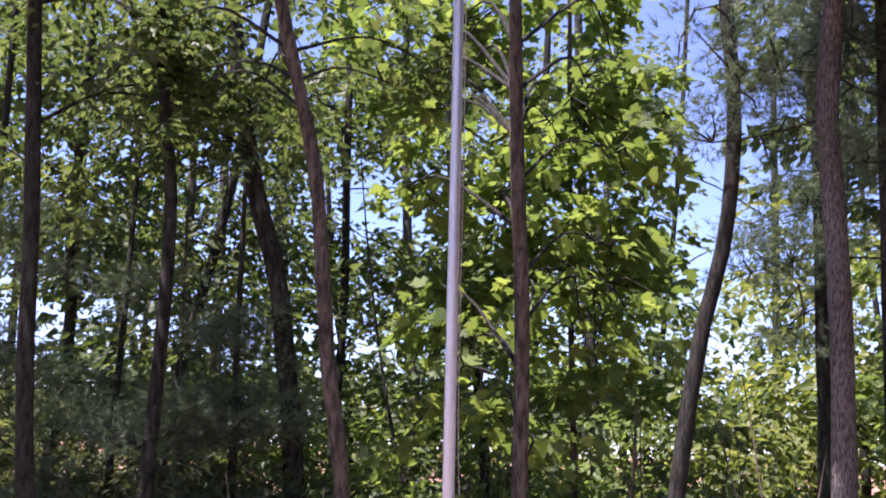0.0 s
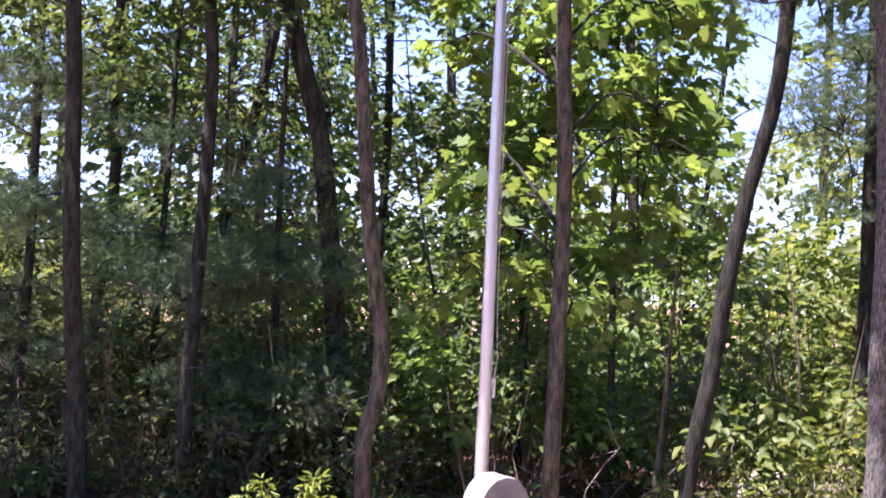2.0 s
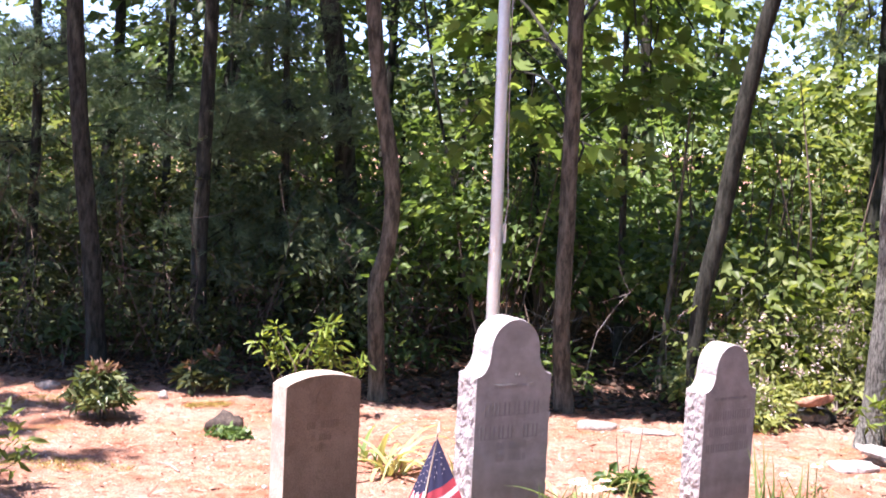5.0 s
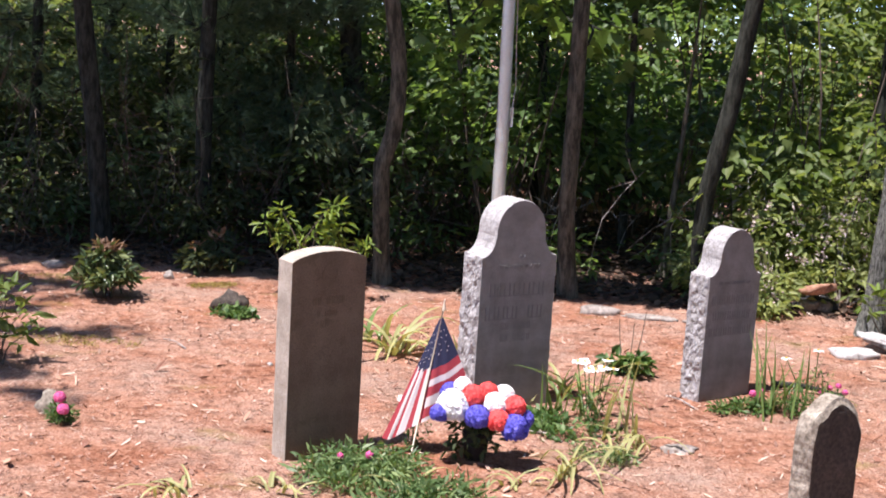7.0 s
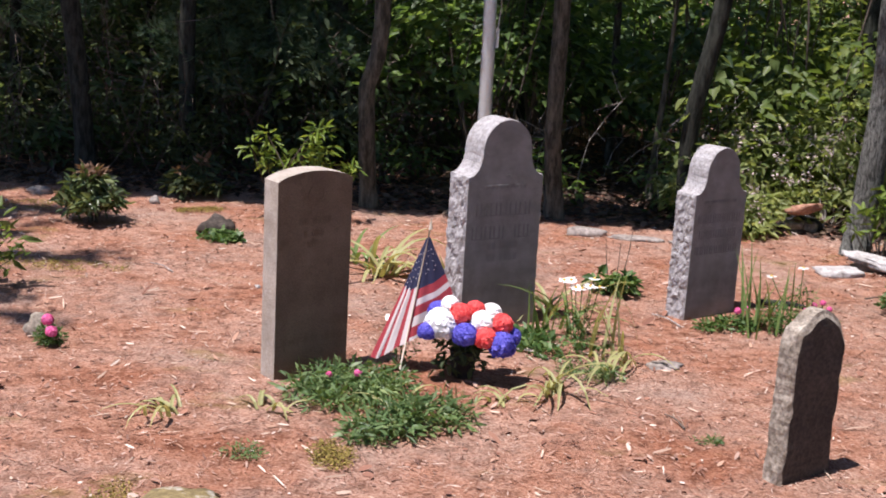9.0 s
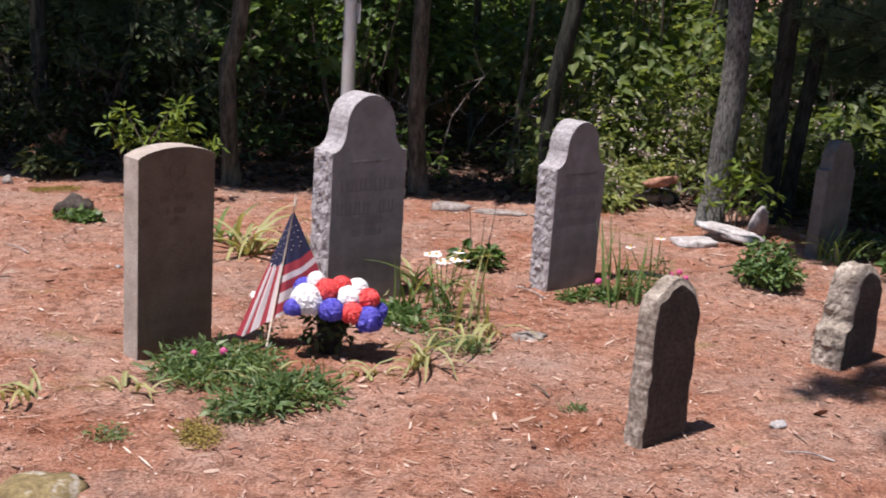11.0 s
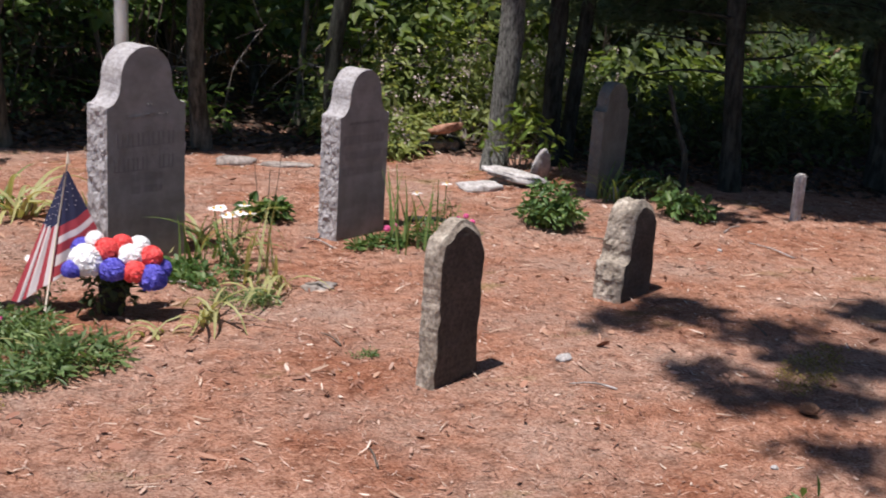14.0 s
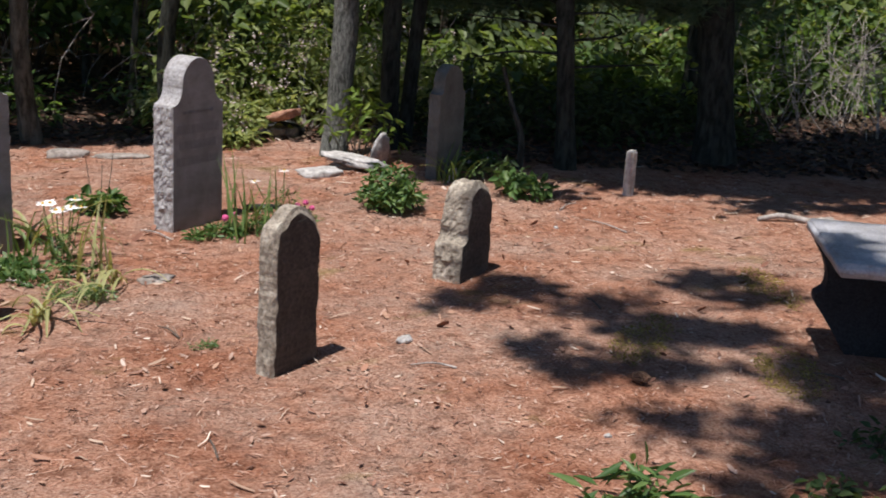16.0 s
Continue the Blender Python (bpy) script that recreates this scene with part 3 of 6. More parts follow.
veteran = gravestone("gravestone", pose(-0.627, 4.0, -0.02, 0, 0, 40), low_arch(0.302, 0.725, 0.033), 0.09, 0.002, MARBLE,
                     "brownish weathered marble gravestone with low arched top", 9, SUNLIT_MARBLE)
bar_line(0.085, 0.585, (2, 4), 0.026, 0.02, CUT_LETTER_TAN, veteran, "worn cut line of writing")
bar_line(0.105, 0.54, (1, 3), 0.022, 0.018, CUT_LETTER_TAN, veteran, "worn cut line of writing")
bar_line(0.12, 0.50, (2,), 0.022, 0.018, CUT_LETTER_TAN, veteran, "worn cut line of writing")
bm = bmesh.new()
for i in range(24):
    a = 2 * math.pi * i / 24
    bmesh.ops.create_cube(bm, size=1.0, matrix=Matrix.Translation((0.152 + 0.03 * math.cos(a), -0.0006, 0.675 + 0.03 * math.sin(a))) @ Matrix.Rotation(-a, 4, "Y") @ Matrix.Diagonal((0.005, 0.002, 0.0082, 1)))
part("carved_ring", bm, CUT_LETTER_TAN, veteran, "shallow carved ring")

gravestone("gravestone", pose(2.545, 5.925, -0.02, 0, 0, 33), shouldered(0.235, 0.48, 0.03, 0.05, 0.10), 0.075, 0.006, SHADED_GRANITE,
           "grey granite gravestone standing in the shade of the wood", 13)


def split_stone(at, side_r, head, side_l, w, h, t, rough, material, seed, label):
    """Upright stone split along one face: outline from the right foot over the head to the left foot, flat face
    coloured dark for its shade, weathered rim.
    """
    outline = [(p[0] * w, p[2] * h) for p in smooth_line([(x, 0, z) for x, z in side_r + head + side_l], 96)]
    outline = [(x + 0.007 * noise.noise((x * 4, z * 11, seed)) + 0.003 * noise.noise((x * 9, z * 38, seed)), z + (0.004 * noise.noise((x * 40, 2, seed)) if z > 0.4 * h else 0)) for x, z in outline]
    v, f = rough_block(outline, t, 12, rough, seed)
    k = len(outline)
    for i, (x, z) in enumerate(outline):
        c = 0.006 + 0.014 * abs(noise.noise((x * 14, z * 14, seed + 4))) + 0.014 * max(0.0, z / h - 0.8) / 0.2
        for j, (y, s) in enumerate(((0.0, 1.0), (0.35 * c, 0.45))):
            q = 1 - s * c / max(0.05, math.hypot(x - w / 2, (z - h / 2) * 0.5))
            v[j * k + i] = (w / 2 + (x - w / 2) * q, y, z * (1 - 0.01 * s) - s * c * 0.6 * (z > 0.8 * h))
    v = [(x + 0.5 * rough * noise.noise((y * 16, z * 9, seed)), y + 0.006 * noise.noise((x * 12, z * 12, 7)) - 0.25 * y * max(0.0, z / h - 0.6), z) for x, y, z in v]
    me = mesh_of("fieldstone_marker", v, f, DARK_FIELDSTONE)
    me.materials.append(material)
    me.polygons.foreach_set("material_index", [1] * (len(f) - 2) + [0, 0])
    ob = new("fieldstone_marker", me)
    ob.matrix_world = at
    tagged(ob, label, "gravestone", "fieldstone markers")


split_stone(pose(0.989, 3.378, -0.02, 0, 0, 37), [(1, 0), (0.995, 0.2), (1.0, 0.4), (0.99, 0.6), (0.99, 0.70)], [(0.985, 0.80), (0.93, 0.87), (0.82, 0.93), (0.68, 0.975), (0.50, 1.0), (0.32, 0.985), (0.17, 0.935), (0.05, 0.90), (0.005, 0.84)],
            [(0, 0.74), (0.01, 0.5), (-0.01, 0.3), (0, 0)], 0.228, 0.545, 0.066, 0.0035, FIELDSTONE, 2, "rough upright fieldstone slab, face coloured dark as shade, pale rim")
split_stone(pose(1.935, 4.145, -0.02, 0, 0, 38), [(1.0, 0), (1.02, 0.25), (1.0, 0.5), (0.99, 0.68)], [(0.95, 0.80), (0.86, 0.90), (0.72, 0.97), (0.55, 1.0), (0.40, 0.985), (0.29, 0.94), (0.23, 0.86)],
            [(0.20, 0.74), (0.15, 0.60), (0.16, 0.50), (0.12, 0.45), (0.03, 0.42), (0.0, 0.36), (0.0, 0.2), (0.0, 0.0)], 0.252, 0.408, 0.122, 0.010, FIELDSTONE, 5, "short lumpy upright brown fieldstone with a ledge on its side")


def small_post():
    base = thing("stone_post", pose(3.45, 5.42, 0, 0, 0, 30), "small weathered white stone post in the needles", "post")
    bm = bmesh.new()
    bmesh.ops.create_cube(bm, size=1.0, matrix=Matrix.Translation((0, 0, 0.12)) @ Matrix.Diagonal((0.055, 0.045, 0.26, 1)))
    bmesh.ops.bevel(bm, geom=bm.edges[:], offset=0.008, segments=2, affect="EDGES")
    part("shaft", bm, PALE_STONE, base)


small_post()


def rock(name, at, rx, ry, rz, seed, material, label, rough=0.3, flat=0.0):
    ob = part(name, boulder(rx, ry, rz, seed, 3, rough, 1.6, flat), material, None, label, True)
    ob.matrix_world = at
    tagged(ob, category="rock")


rock("rock", pose(-1.28, 6.17, 0.02, 0, 0, 20), 0.085, 0.06, 0.08, 1, DARK_FIELDSTONE, "dark mossy rock beside low green leaves", 0.55)
rock("rock", pose(-1.79, 6.84, 0.012, 0, 0, 0), 0.032, 0.03, 0.032, 2, EDGE_STONE, "small pale rock on the needles")
rock("rock", pose(-1.58, 4.36, 0.02), 0.05, 0.04, 0.06, 3, FIELDSTONE, "small grey rock behind pink flowers")
rock("rock", pose(-0.72, 2.98, 0.0, 0, 0, 30), 0.13, 0.09, 0.038, 4, MOSSY, "low rock with yellow moss")
rock("rock", pose(1.50, 3.59, 0.008, 0, 0, 15), 0.030, 0.018, 0.014, 5, PALE_STONE, "small white stone chip on the needles", 0.4)
rock("rock", pose(0.79, 4.42, 0.004, 0, 0, 10), 0.075, 0.045, 0.022, 6, EDGE_STONE, "tan jagged rock half buried in the needles", 0.6)
rock("flat_stone", pose(0.69, 6.72, 0.01, 0, 0, -4), 0.11, 0.06, 0.055, 7, EDGE_STONE, "pale flat edging stone lying at the wood's edge", 0.3, 0.4)
rock("flat_stone", pose(0.97, 6.66, 0.006, 0, 0, -6), 0.15, 0.05, 0.022, 8, EDGE_STONE, "pale flat edging stone lying at the wood's edge", 0.3, 0.4)
rock("flat_stone", pose(1.25, 6.60, 0.006, 0, 0, -8), 0.10, 0.05, 0.02, 9, EDGE_STONE, "pale flat edging stone lying at the wood's edge", 0.3, 0.4)
rock("flat_stone", pose(1.95, 6.10, 0.015, 0, 0, 10), 0.12, 0.08, 0.045, 10, PALE_STONE, "white flat stone lying on the needles", 0.45, 0.4)
rock("stone_slab", pose(2.17, 6.20, 0.06, 4, 7, -22), 0.17, 0.075, 0.032, 11, PALE_STONE, "long white slab propped over smaller stones", 0.55, 0.4)
rock("rock", pose(2.17, 6.25, 0.02, 0, 0, 0), 0.12, 0.06, 0.05, 12, FIELDSTONE, "grey rock under a white slab")
rock("broken_stone", pose(2.36, 6.34, 0.06, 20, -24, 30), 0.085, 0.03, 0.14, 13, PALE_STONE, "broken leaning piece of grey headstone")
rock("rock", pose(2.82, 6.25, 0.02, 0, 0, 0), 0.11, 0.05, 0.035, 14, PALE_STONE, "white rock at the wood's edge")
rock("rock", pose(3.02, 6.30, 0.015, 0, 0, 0), 0.05, 0.04, 0.03, 15, PALE_STONE, "white rock at the wood's edge")
rock("stone_slab", pose(2.0, 7.1, 0.15, -16, -6, 12), 0.115, 0.09, 0.04, 16, RED_STONE, "thick red-tan broken slab propped among laurel bushes", 0.35, 0.55)
rock("field_rock", pose(1.97, 7.12, 0.05), 0.06, 0.06, 0.08, 17, MID_FIELDSTONE, "brown rock under a red-tan slab", 0.3, 0.2)
rock("field_rock", pose(2.05, 7.13, 0.045, 0, 0, 40), 0.05, 0.05, 0.08, 18, MID_FIELDSTONE, "brown rock under a red-tan slab", 0.3, 0.2)
rock("rock", pose(2.04, 7.22, 0.0, 0, 0, 0), 0.14, 0.1, 0.09, 17, DARK_STONE, "dark rock under a tilted slab")
rock("rock", pose(2.62, 5.88, 0.02, 10, 0, 20), 0.03, 0.025, 0.055, 18, PALE_STONE, "small pale rock beside grass blades")
rock("rock", pose(-2.5, 6.95, 0.012, 0, 0, 0), 0.07, 0.05, 0.03, 19, EDGE_STONE, "pale rock at the wood's edge")
rng0 = np.random.default_rng(3)
for i in range(8):
    x, y = rng0.uniform(-2.6, 3.4), rng0.uniform(2.2, 6.8)
    s = rng0.uniform(0.008, 0.02)
    rock("pebble", pose(x, y, relief(x, y) + s * 0.3, 0, 0, rng0.uniform(0, 360)), s, s * 0.7, s * 0.5, 20 + i, PALE_STONE, "small pale pebble on the needles", 0.35)


def stick(points, r0, r1, material, label, name="fallen_branch", seed=0):
    p = smooth_line(points, 9)
    v, f = tube(p, np.linspace(r0, r1, 9), 7, 0.15, seed)
    tagged(new(name, mesh_of(name, v, f, material, True)), label, "branch")


stick([(3.86, 4.83, 0.012), (3.98, 4.80, 0.035), (4.08, 4.74, 0.02), (4.25, 4.74, 0.012)], 0.012, 0.02, GREY_WOOD, "weathered grey fallen branch on the needles")
stick([(1.36, 5.40, 0.02), (1.5, 5.36, 0.03), (1.66, 5.30, 0.015)], 0.016, 0.008, BARK_DARK, "dark fallen branch on the needles")
for i in range(18):
    x, y, a, L = rng0.uniform(-2.4, 3.2), rng0.uniform(2.0, 6.6), rng0.uniform(0, math.pi), rng0.uniform(0.05, 0.14)
    dx, dy = math.cos(a) * L, math.sin(a) * L
    z = relief(x, y) + 0.006
    stick([(x - dx, y - dy, z), (x, y + 0.01, z + 0.008), (x + dx, y + dy, z)], 0.004, 0.002, GREY_WOOD if i % 2 else TWIG, "thin fallen twig on the needles", "twig", i)


def pine_cone(at):
    bm = bmesh.new()
    for k in range(70):
        u = k / 70
        a = k * 2.39996
        r = 0.014 * math.sin(math.pi * (0.12 + 0.86 * u)) ** 0.7
        m = Matrix.Translation((r * math.cos(a), r * math.sin(a), 0.06 * u)) @ Matrix.Rotation(a, 4, "Z") @ Matrix.Rotation(-0.6, 4, "Y") @ Matrix.Diagonal((0.012, 0.010, 0.004, 1))
        bmesh.ops.create_cube(bm, size=1.0, matrix=m)
    ob = part("pine_cone", bm, CONE, None, "brown pine cone lying on the needles")
    ob.matrix_world = at
    tagged(ob, category="pine cone")


pine_cone(pose(2.10, 3.08, 0.02, 80, 0, 25))


# ---- bench ----
def stone_bench():
    base = thing("stone_bench", pose(2.79, 3.03, 0, 0, 0, 61.5), "stone bench with dark legs and a pale grey seat", "bench")
    bm = bmesh.new()
    bmesh.ops.create_grid(bm, x_segments=14, y_segments=10, size=0.5)
    for v in bm.verts:
        v.co = Vector((v.co.x * 0.60, v.co.y * 1.0 - 0.46, 0.412 + 0.004 * noise.noise(v.co * 6)))
    r = bmesh.ops.extrude_face_region(bm, geom=bm.faces[:])
    for v in (g for g in r["geom"] if isinstance(g, bmesh.types.BMVert)):
        v.co.z += 0.045
    bmesh.ops.recalc_face_normals(bm, faces=bm.faces[:])
    hard = [e for e in bm.edges if len(e.link_faces) == 2 and e.calc_face_angle() > 0.9]
    bmesh.ops.bevel(bm, geom=hard, offset=0.010, segments=3, affect="EDGES")
    part("seat", bm, SLATE_TOP, base, "pale grey seat slab", True)
    side = [(0.355, 0.42), (0.345, 0.39), (0.31, 0.33), (0.295, 0.27), (0.30, 0.235), (0.33, 0.205), (0.325, 0.18), (0.295, 0.14), (0.26, 0.09), (0.225, 0.04), (0.20, 0.0)]
    line = smooth_line([(a, b, 0) for a, b in side], 30)
    prof = [(-0.33 - p[0], p[1]) for p in line] + [(-0.33 + p[0], p[1]) for p in line[::-1]]
    k = len(prof)
    for x in (0.215, -0.21):
        inset = 0.0 if x > 0 else 0.3
        verts = [(x + dx, y * 1.0 - inset, z) for dx in (-0.035, 0.035) for y, z in prof]
        faces = [tuple(range(k)), tuple(reversed(range(k, 2 * k)))] + [(i, k + i, k + (i + 1) % k, (i + 1) % k) for i in range(k)]
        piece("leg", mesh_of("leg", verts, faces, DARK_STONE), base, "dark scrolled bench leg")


stone_bench()


# ---- flagpole ----
def flagpole():
    base = thing("flagpole", pose(0.09, 6.80, 0), "brushed aluminium flagpole with a jointed shaft", "flagpole")
    lean = [(-0.011 * z - 0.001 * z * z, 0, z) for z in (0, 0.98, 3.2, 5.6, 7.8)]
    v, f = tube(lean[:2], (0.0385, 0.038), 24, cap=False)
    piece("lower_shaft", mesh_of("lower_shaft", v, f, METAL, True), base)
    v, f = tube(smooth_line(lean[1:], 12), np.linspace(0.036, 0.024, 12), 24, cap=False)
    piece("upper_shaft", mesh_of("upper_shaft", v, f, METAL, True), base)
    v, f = tube([(-0.0117, 0, 0.968), (-0.0119, 0, 0.992)], (0.0392, 0.0392), 24, cap=False)
    piece("joint_collar", mesh_of("joint_collar", v, f, METAL, True), base)
    bm = bmesh.new()
    bmesh.ops.create_icosphere(bm, subdivisions=3, radius=0.06, matrix=Matrix.Translation((-0.147, 0, 7.84)))
    part("finial", bm, GOLD, base, "gilt ball finial", True)
    v, f = tube(smooth_line([(0.024, -0.012, 1.0), (0.046, -0.012, 1.16), (0.036, -0.012, 1.38), (0.0, -0.012, 3.2), (-0.05, -0.01, 5.6), (-0.11, 0, 7.75)], 30), [0.003] * 30, 6)
    piece("halyard", mesh_of("halyard", v, f, ROPE, True), base, "thin slack rope")
    bm = bmesh.new()
    bmesh.ops.create_cube(bm, size=1.0, matrix=Matrix.Translation((0.034, 0, 1.06)) @ Matrix.Diagonal((0.02, 0.014, 0.11, 1)))
    bmesh.ops.bevel(bm, geom=bm.edges[:], offset=0.004, segments=2, affect="EDGES")
    part("cleat", bm, METAL, base)


flagpole()


# ---- flag ----
def small_flag():
    base = thing("stick_flag", pose(-0.118, 4.29, 0), "small draped flag with red and white stripes on a wooden stick", "flag")
    top, foot = Vector((0.0, 0.0, 0.515)), Vector((-0.085, -0.21, -0.02))
    v, f = tube([foot, top], (0.003, 0.003), 8)
    piece("staff", mesh_of("staff", v, f, STICK, True), base)
    bm = bmesh.new()
    bmesh.ops.create_cone(bm, cap_ends=True, segments=10, radius1=0.008, radius2=0.001, depth=0.04, matrix=Matrix.Translation(top + Vector((0.002, 0, 0.018))))
    part("spear_tip", bm, STICK, base)
    apex = top - Vector((0.004, 0.006, 0.015))
    nu, nv = 26, 30
    left, mid, right = Vector((-0.185, -0.09, -0.45)), Vector((-0.045, -0.13, -0.38)), Vector((0.132, -0.02, -0.27))
    verts, faces, slots = [], [], []
    for j in range(nv + 1):
        r = j / nv
        for i in range(nu + 1):
            u = i / nu
            d = left.lerp(mid, u / 0.58) if u < 0.58 else mid.lerp(right, (u - 0.58) / 0.42)
            ripple = 0.011 * math.sin(u * 17) * r + 0.004 * math.sin(u * 31 + r * 5) * r
            p = apex + d * (0.04 + 0.96 * r) * (1 + 0.03 * math.sin(u * 9))
            verts.append(p + Vector((0.3 * ripple, -abs(ripple) - 0.004, 0)))
    for j in range(nv):
        for i in range(nu):
            faces.append((j * (nu + 1) + i, (j + 1) * (nu + 1) + i, (j + 1) * (nu + 1) + i + 1, j * (nu + 1) + i + 1))
            u, r = (i + 0.5) / nu, (j + 0.5) / nv
            if u < 0.58:
                s = 2 if r < 0.40 + 0.16 * u else int(u / 0.58 * 7) % 2
            else:
                s = 2 if r < 0.50 else int((r - 0.50) * 11) % 2
            slots.append(s)
    me = mesh_of("cloth", verts, faces, FLAG_RED, True)
    me.materials.append(FLAG_WHITE)
    me.materials.append(FLAG_BLUE)
    me.polygons.foreach_set("material_index", slots)
    piece("cloth", me, base, "striped cloth with a dark blue starred field")
    bm = bmesh.new()
    for j in range(5):
        for i in range(6):
            r, u = 0.15 + 0.062 * j, 0.1 + 0.15 * i + 0.05 * (j % 2)
            c = Vector(verts[int(r * nv) * (nu + 1) + min(int(u * nu), nu)]) + Vector((0, -0.004, 0))
            bmesh.ops.create_circle(bm, cap_ends=True, segments=5, radius=0.0024, matrix=Matrix.Translation(c) @ Matrix.Rotation(math.pi / 2, 4, "X"))
    tagged(part("stars", bm, FLAG_WHITE, base, "small white stars"), kind="stuff")


small_flag()


# ---- bouquet ----
def pompon(r, material, seed, n=1500):
    """Dense ball of small petals."""
    rng = np.random.default_rng(seed)
    d = rng.normal(size=(n, 3))
    d /= np.linalg.norm(d, axis=1, keepdims=True)
    d[:, 2] = np.where(d[:, 2] < -0.55, -d[:, 2], d[:, 2])
    s = np.cross(d, rng.normal(size=(n, 3)))
    s /= np.linalg.norm(s, axis=1, keepdims=True)
    u = np.cross(s, d)
    k = rng.uniform(0.88, 1.04, n)[:, None] * r
    w = r * 0.2
    v = np.stack([d * k * 0.86 - u * w * 0.9, d * k * 0.93 + s * w - u * w * 0.3, d * k + s * w * 0.55 + u * w * 0.9, d * k - s * w * 0.55 + u * w * 0.9, d * k * 0.93 - s * w - u * w * 0.3], 1).reshape(-1, 3)
    return quick_mesh("bloom", v, np.arange(n)[:, None] * 5 + np.array([[0, 1, 2, 3, 4]]), material)


def bouquet():
    base = thing("flower_basket", pose(0.03, 4.17, 0), "dark basket packed with red, white and blue artificial pompon blooms", "flowers")
    bm = bmesh.new()
    bmesh.ops.create_cone(bm, cap_ends=True, segments=22, radius1=0.038, radius2=0.052, depth=0.11, matrix=Matrix.Translation((0.0, 0, 0.055)))
    bmesh.ops.bevel(bm, geom=bm.edges[:], offset=0.004, segments=1, affect="EDGES")
    part("basket", bm, BASKET, base, "dark wicker basket")
    rng = np.random.default_rng(12)
    # Dark leaves added low in front to deepen the shaded look.
    v, f = leaf_fan([(-0.06, -0.03, 0.15), (0.0, -0.03, 0.14), (0.06, -0.03, 0.14), (0.0, 0.03, 0.16), (0.0, -0.05, 0.12), (-0.04, -0.05, 0.09), (0.04, -0.05, 0.08), (-0.06, -0.02, 0.05)], (0.045, 0.03), 24, 0.04, 0.018, rng)
    piece("leaves", quick_mesh("leaves", v, f, LEAF_DARK), base, "dark green leaves")
    blooms = [(-0.087, -0.056, 0.210, 0.052, 0), (-0.134, -0.09, 0.191, 0.029, 2), (-0.02, -0.045, 0.247, 0.036, 1), (0.032, 0.005, 0.251, 0.032, 1), (-0.058, 0.005, 0.268, 0.028, 0), (0.06, -0.05, 0.224, 0.038, 0),
              (0.129, -0.05, 0.222, 0.034, 1), (0.0, -0.10, 0.189, 0.038, 2), (0.072, -0.10, 0.181, 0.035, 1), (0.132, -0.10, 0.159, 0.043, 2), (0.165, -0.04, 0.175, 0.03, 2), (-0.10, 0.02, 0.235, 0.034, 2), (0.09, 0.03, 0.235, 0.034, 0)]
    for i, (x, y, z, r, k) in enumerate(blooms):
        piece("bloom", pompon(r * 1.16, (WHITE_PETAL, RED_PETAL, BLUE_PETAL)[k], i), base, ("white", "red", "blue")[k] + " artificial bloom", Matrix.Translation((x, y, z)))
        v, f = tube([(x * 0.3, 0, 0.10), (x * 0.7, y * 0.6, z * 0.75), (x, y, z - 0.005)], (0.003, 0.003, 0.0025), 5)
        piece("stem", mesh_of("stem", v, f, LEAF_DARK), base)


bouquet()


# ---- low plants ----
def blades(name, at, n, length, width, arch, material, label, seed, upright=0.4, spread=0.03):
    """A clump of strap leaves that rise and bend over."""
    rng = np.random.default_rng(seed)
    base = thing(name, at, label, "plant")
    for i in range(n):
        verts, faces = [], []
        a = rng.uniform(0, 2 * math.pi)
        L, w = length * rng.uniform(0.6, 1.15), width * rng.uniform(0.7, 1.2)
        b = Vector((rng.normal(0, spread), rng.normal(0, spread), 0.0))
        out = Vector((math.cos(a), math.sin(a), 0))
        sd = Vector((-math.sin(a), math.cos(a), 0))
        el = upright + rng.uniform(-0.25, 0.3)
        bend = arch * rng.uniform(0.45, 1.6)
        p, o = b, len(verts)
        k = 7
        for j in range(k + 1):
            ww = w * (1 - (j / k) ** 2.2) * 0.5 + 0.0004
            fold = Vector((0, 0, ww * 0.5))
            verts += [p - sd * ww + fold, p, p + sd * ww + fold]
            e = el - bend * j / k
            p = p + (out * math.cos(e) + Vector((0, 0, 1)) * math.sin(e)) * (L / k)
            if p.z < 0.006:
                p.z = 0.006 + 0.004 * rng.random()
        for j in range(k):
            q = o + 3 * j
            faces += [(q, q + 1, q + 4, q + 3), (q + 1, q + 2, q + 5, q + 4)]
        piece("blade", mesh_of("blade", verts, faces, material), base)
    return base


def herb(name, at, clumps, spread, count, length, width, material, label, seed, group=""):
    rng = np.random.default_rng(seed)
    v, f = leaf_fan(clumps, spread, count, length, width, rng, 0.0, 0.9, 0.2, "plain")
    v[:, 2] = np.maximum(v[:, 2], 0.002)
    base = thing(name, at, label, "plant", group)
    piece("foliage", quick_mesh("foliage", v, f, material), base)
    return base


def ring_clumps(n, rx, ry, z, seed):
    rng = np.random.default_rng(seed)
    a, r = rng.uniform(0, 2 * math.pi, n), np.sqrt(rng.random(n))
    return np.stack([np.cos(a) * r * rx, np.sin(a) * r * ry, rng.uniform(0.3, 1.0, n) * z * (1.1 - r * 0.6)], 1)


def bloom_on(base, x, y, z, r, material, seed, label):
    piece("flower", pompon(r, material, seed), base, label, Matrix.Translation((x, y, z)))
    v, f = tube([(x * 0.9, y * 0.9, 0.0), (x, y, z)], (0.0016, 0.0014), 4)
    piece("flower_stem", mesh_of("flower_stem", v, f, LEAF_HERB), base)


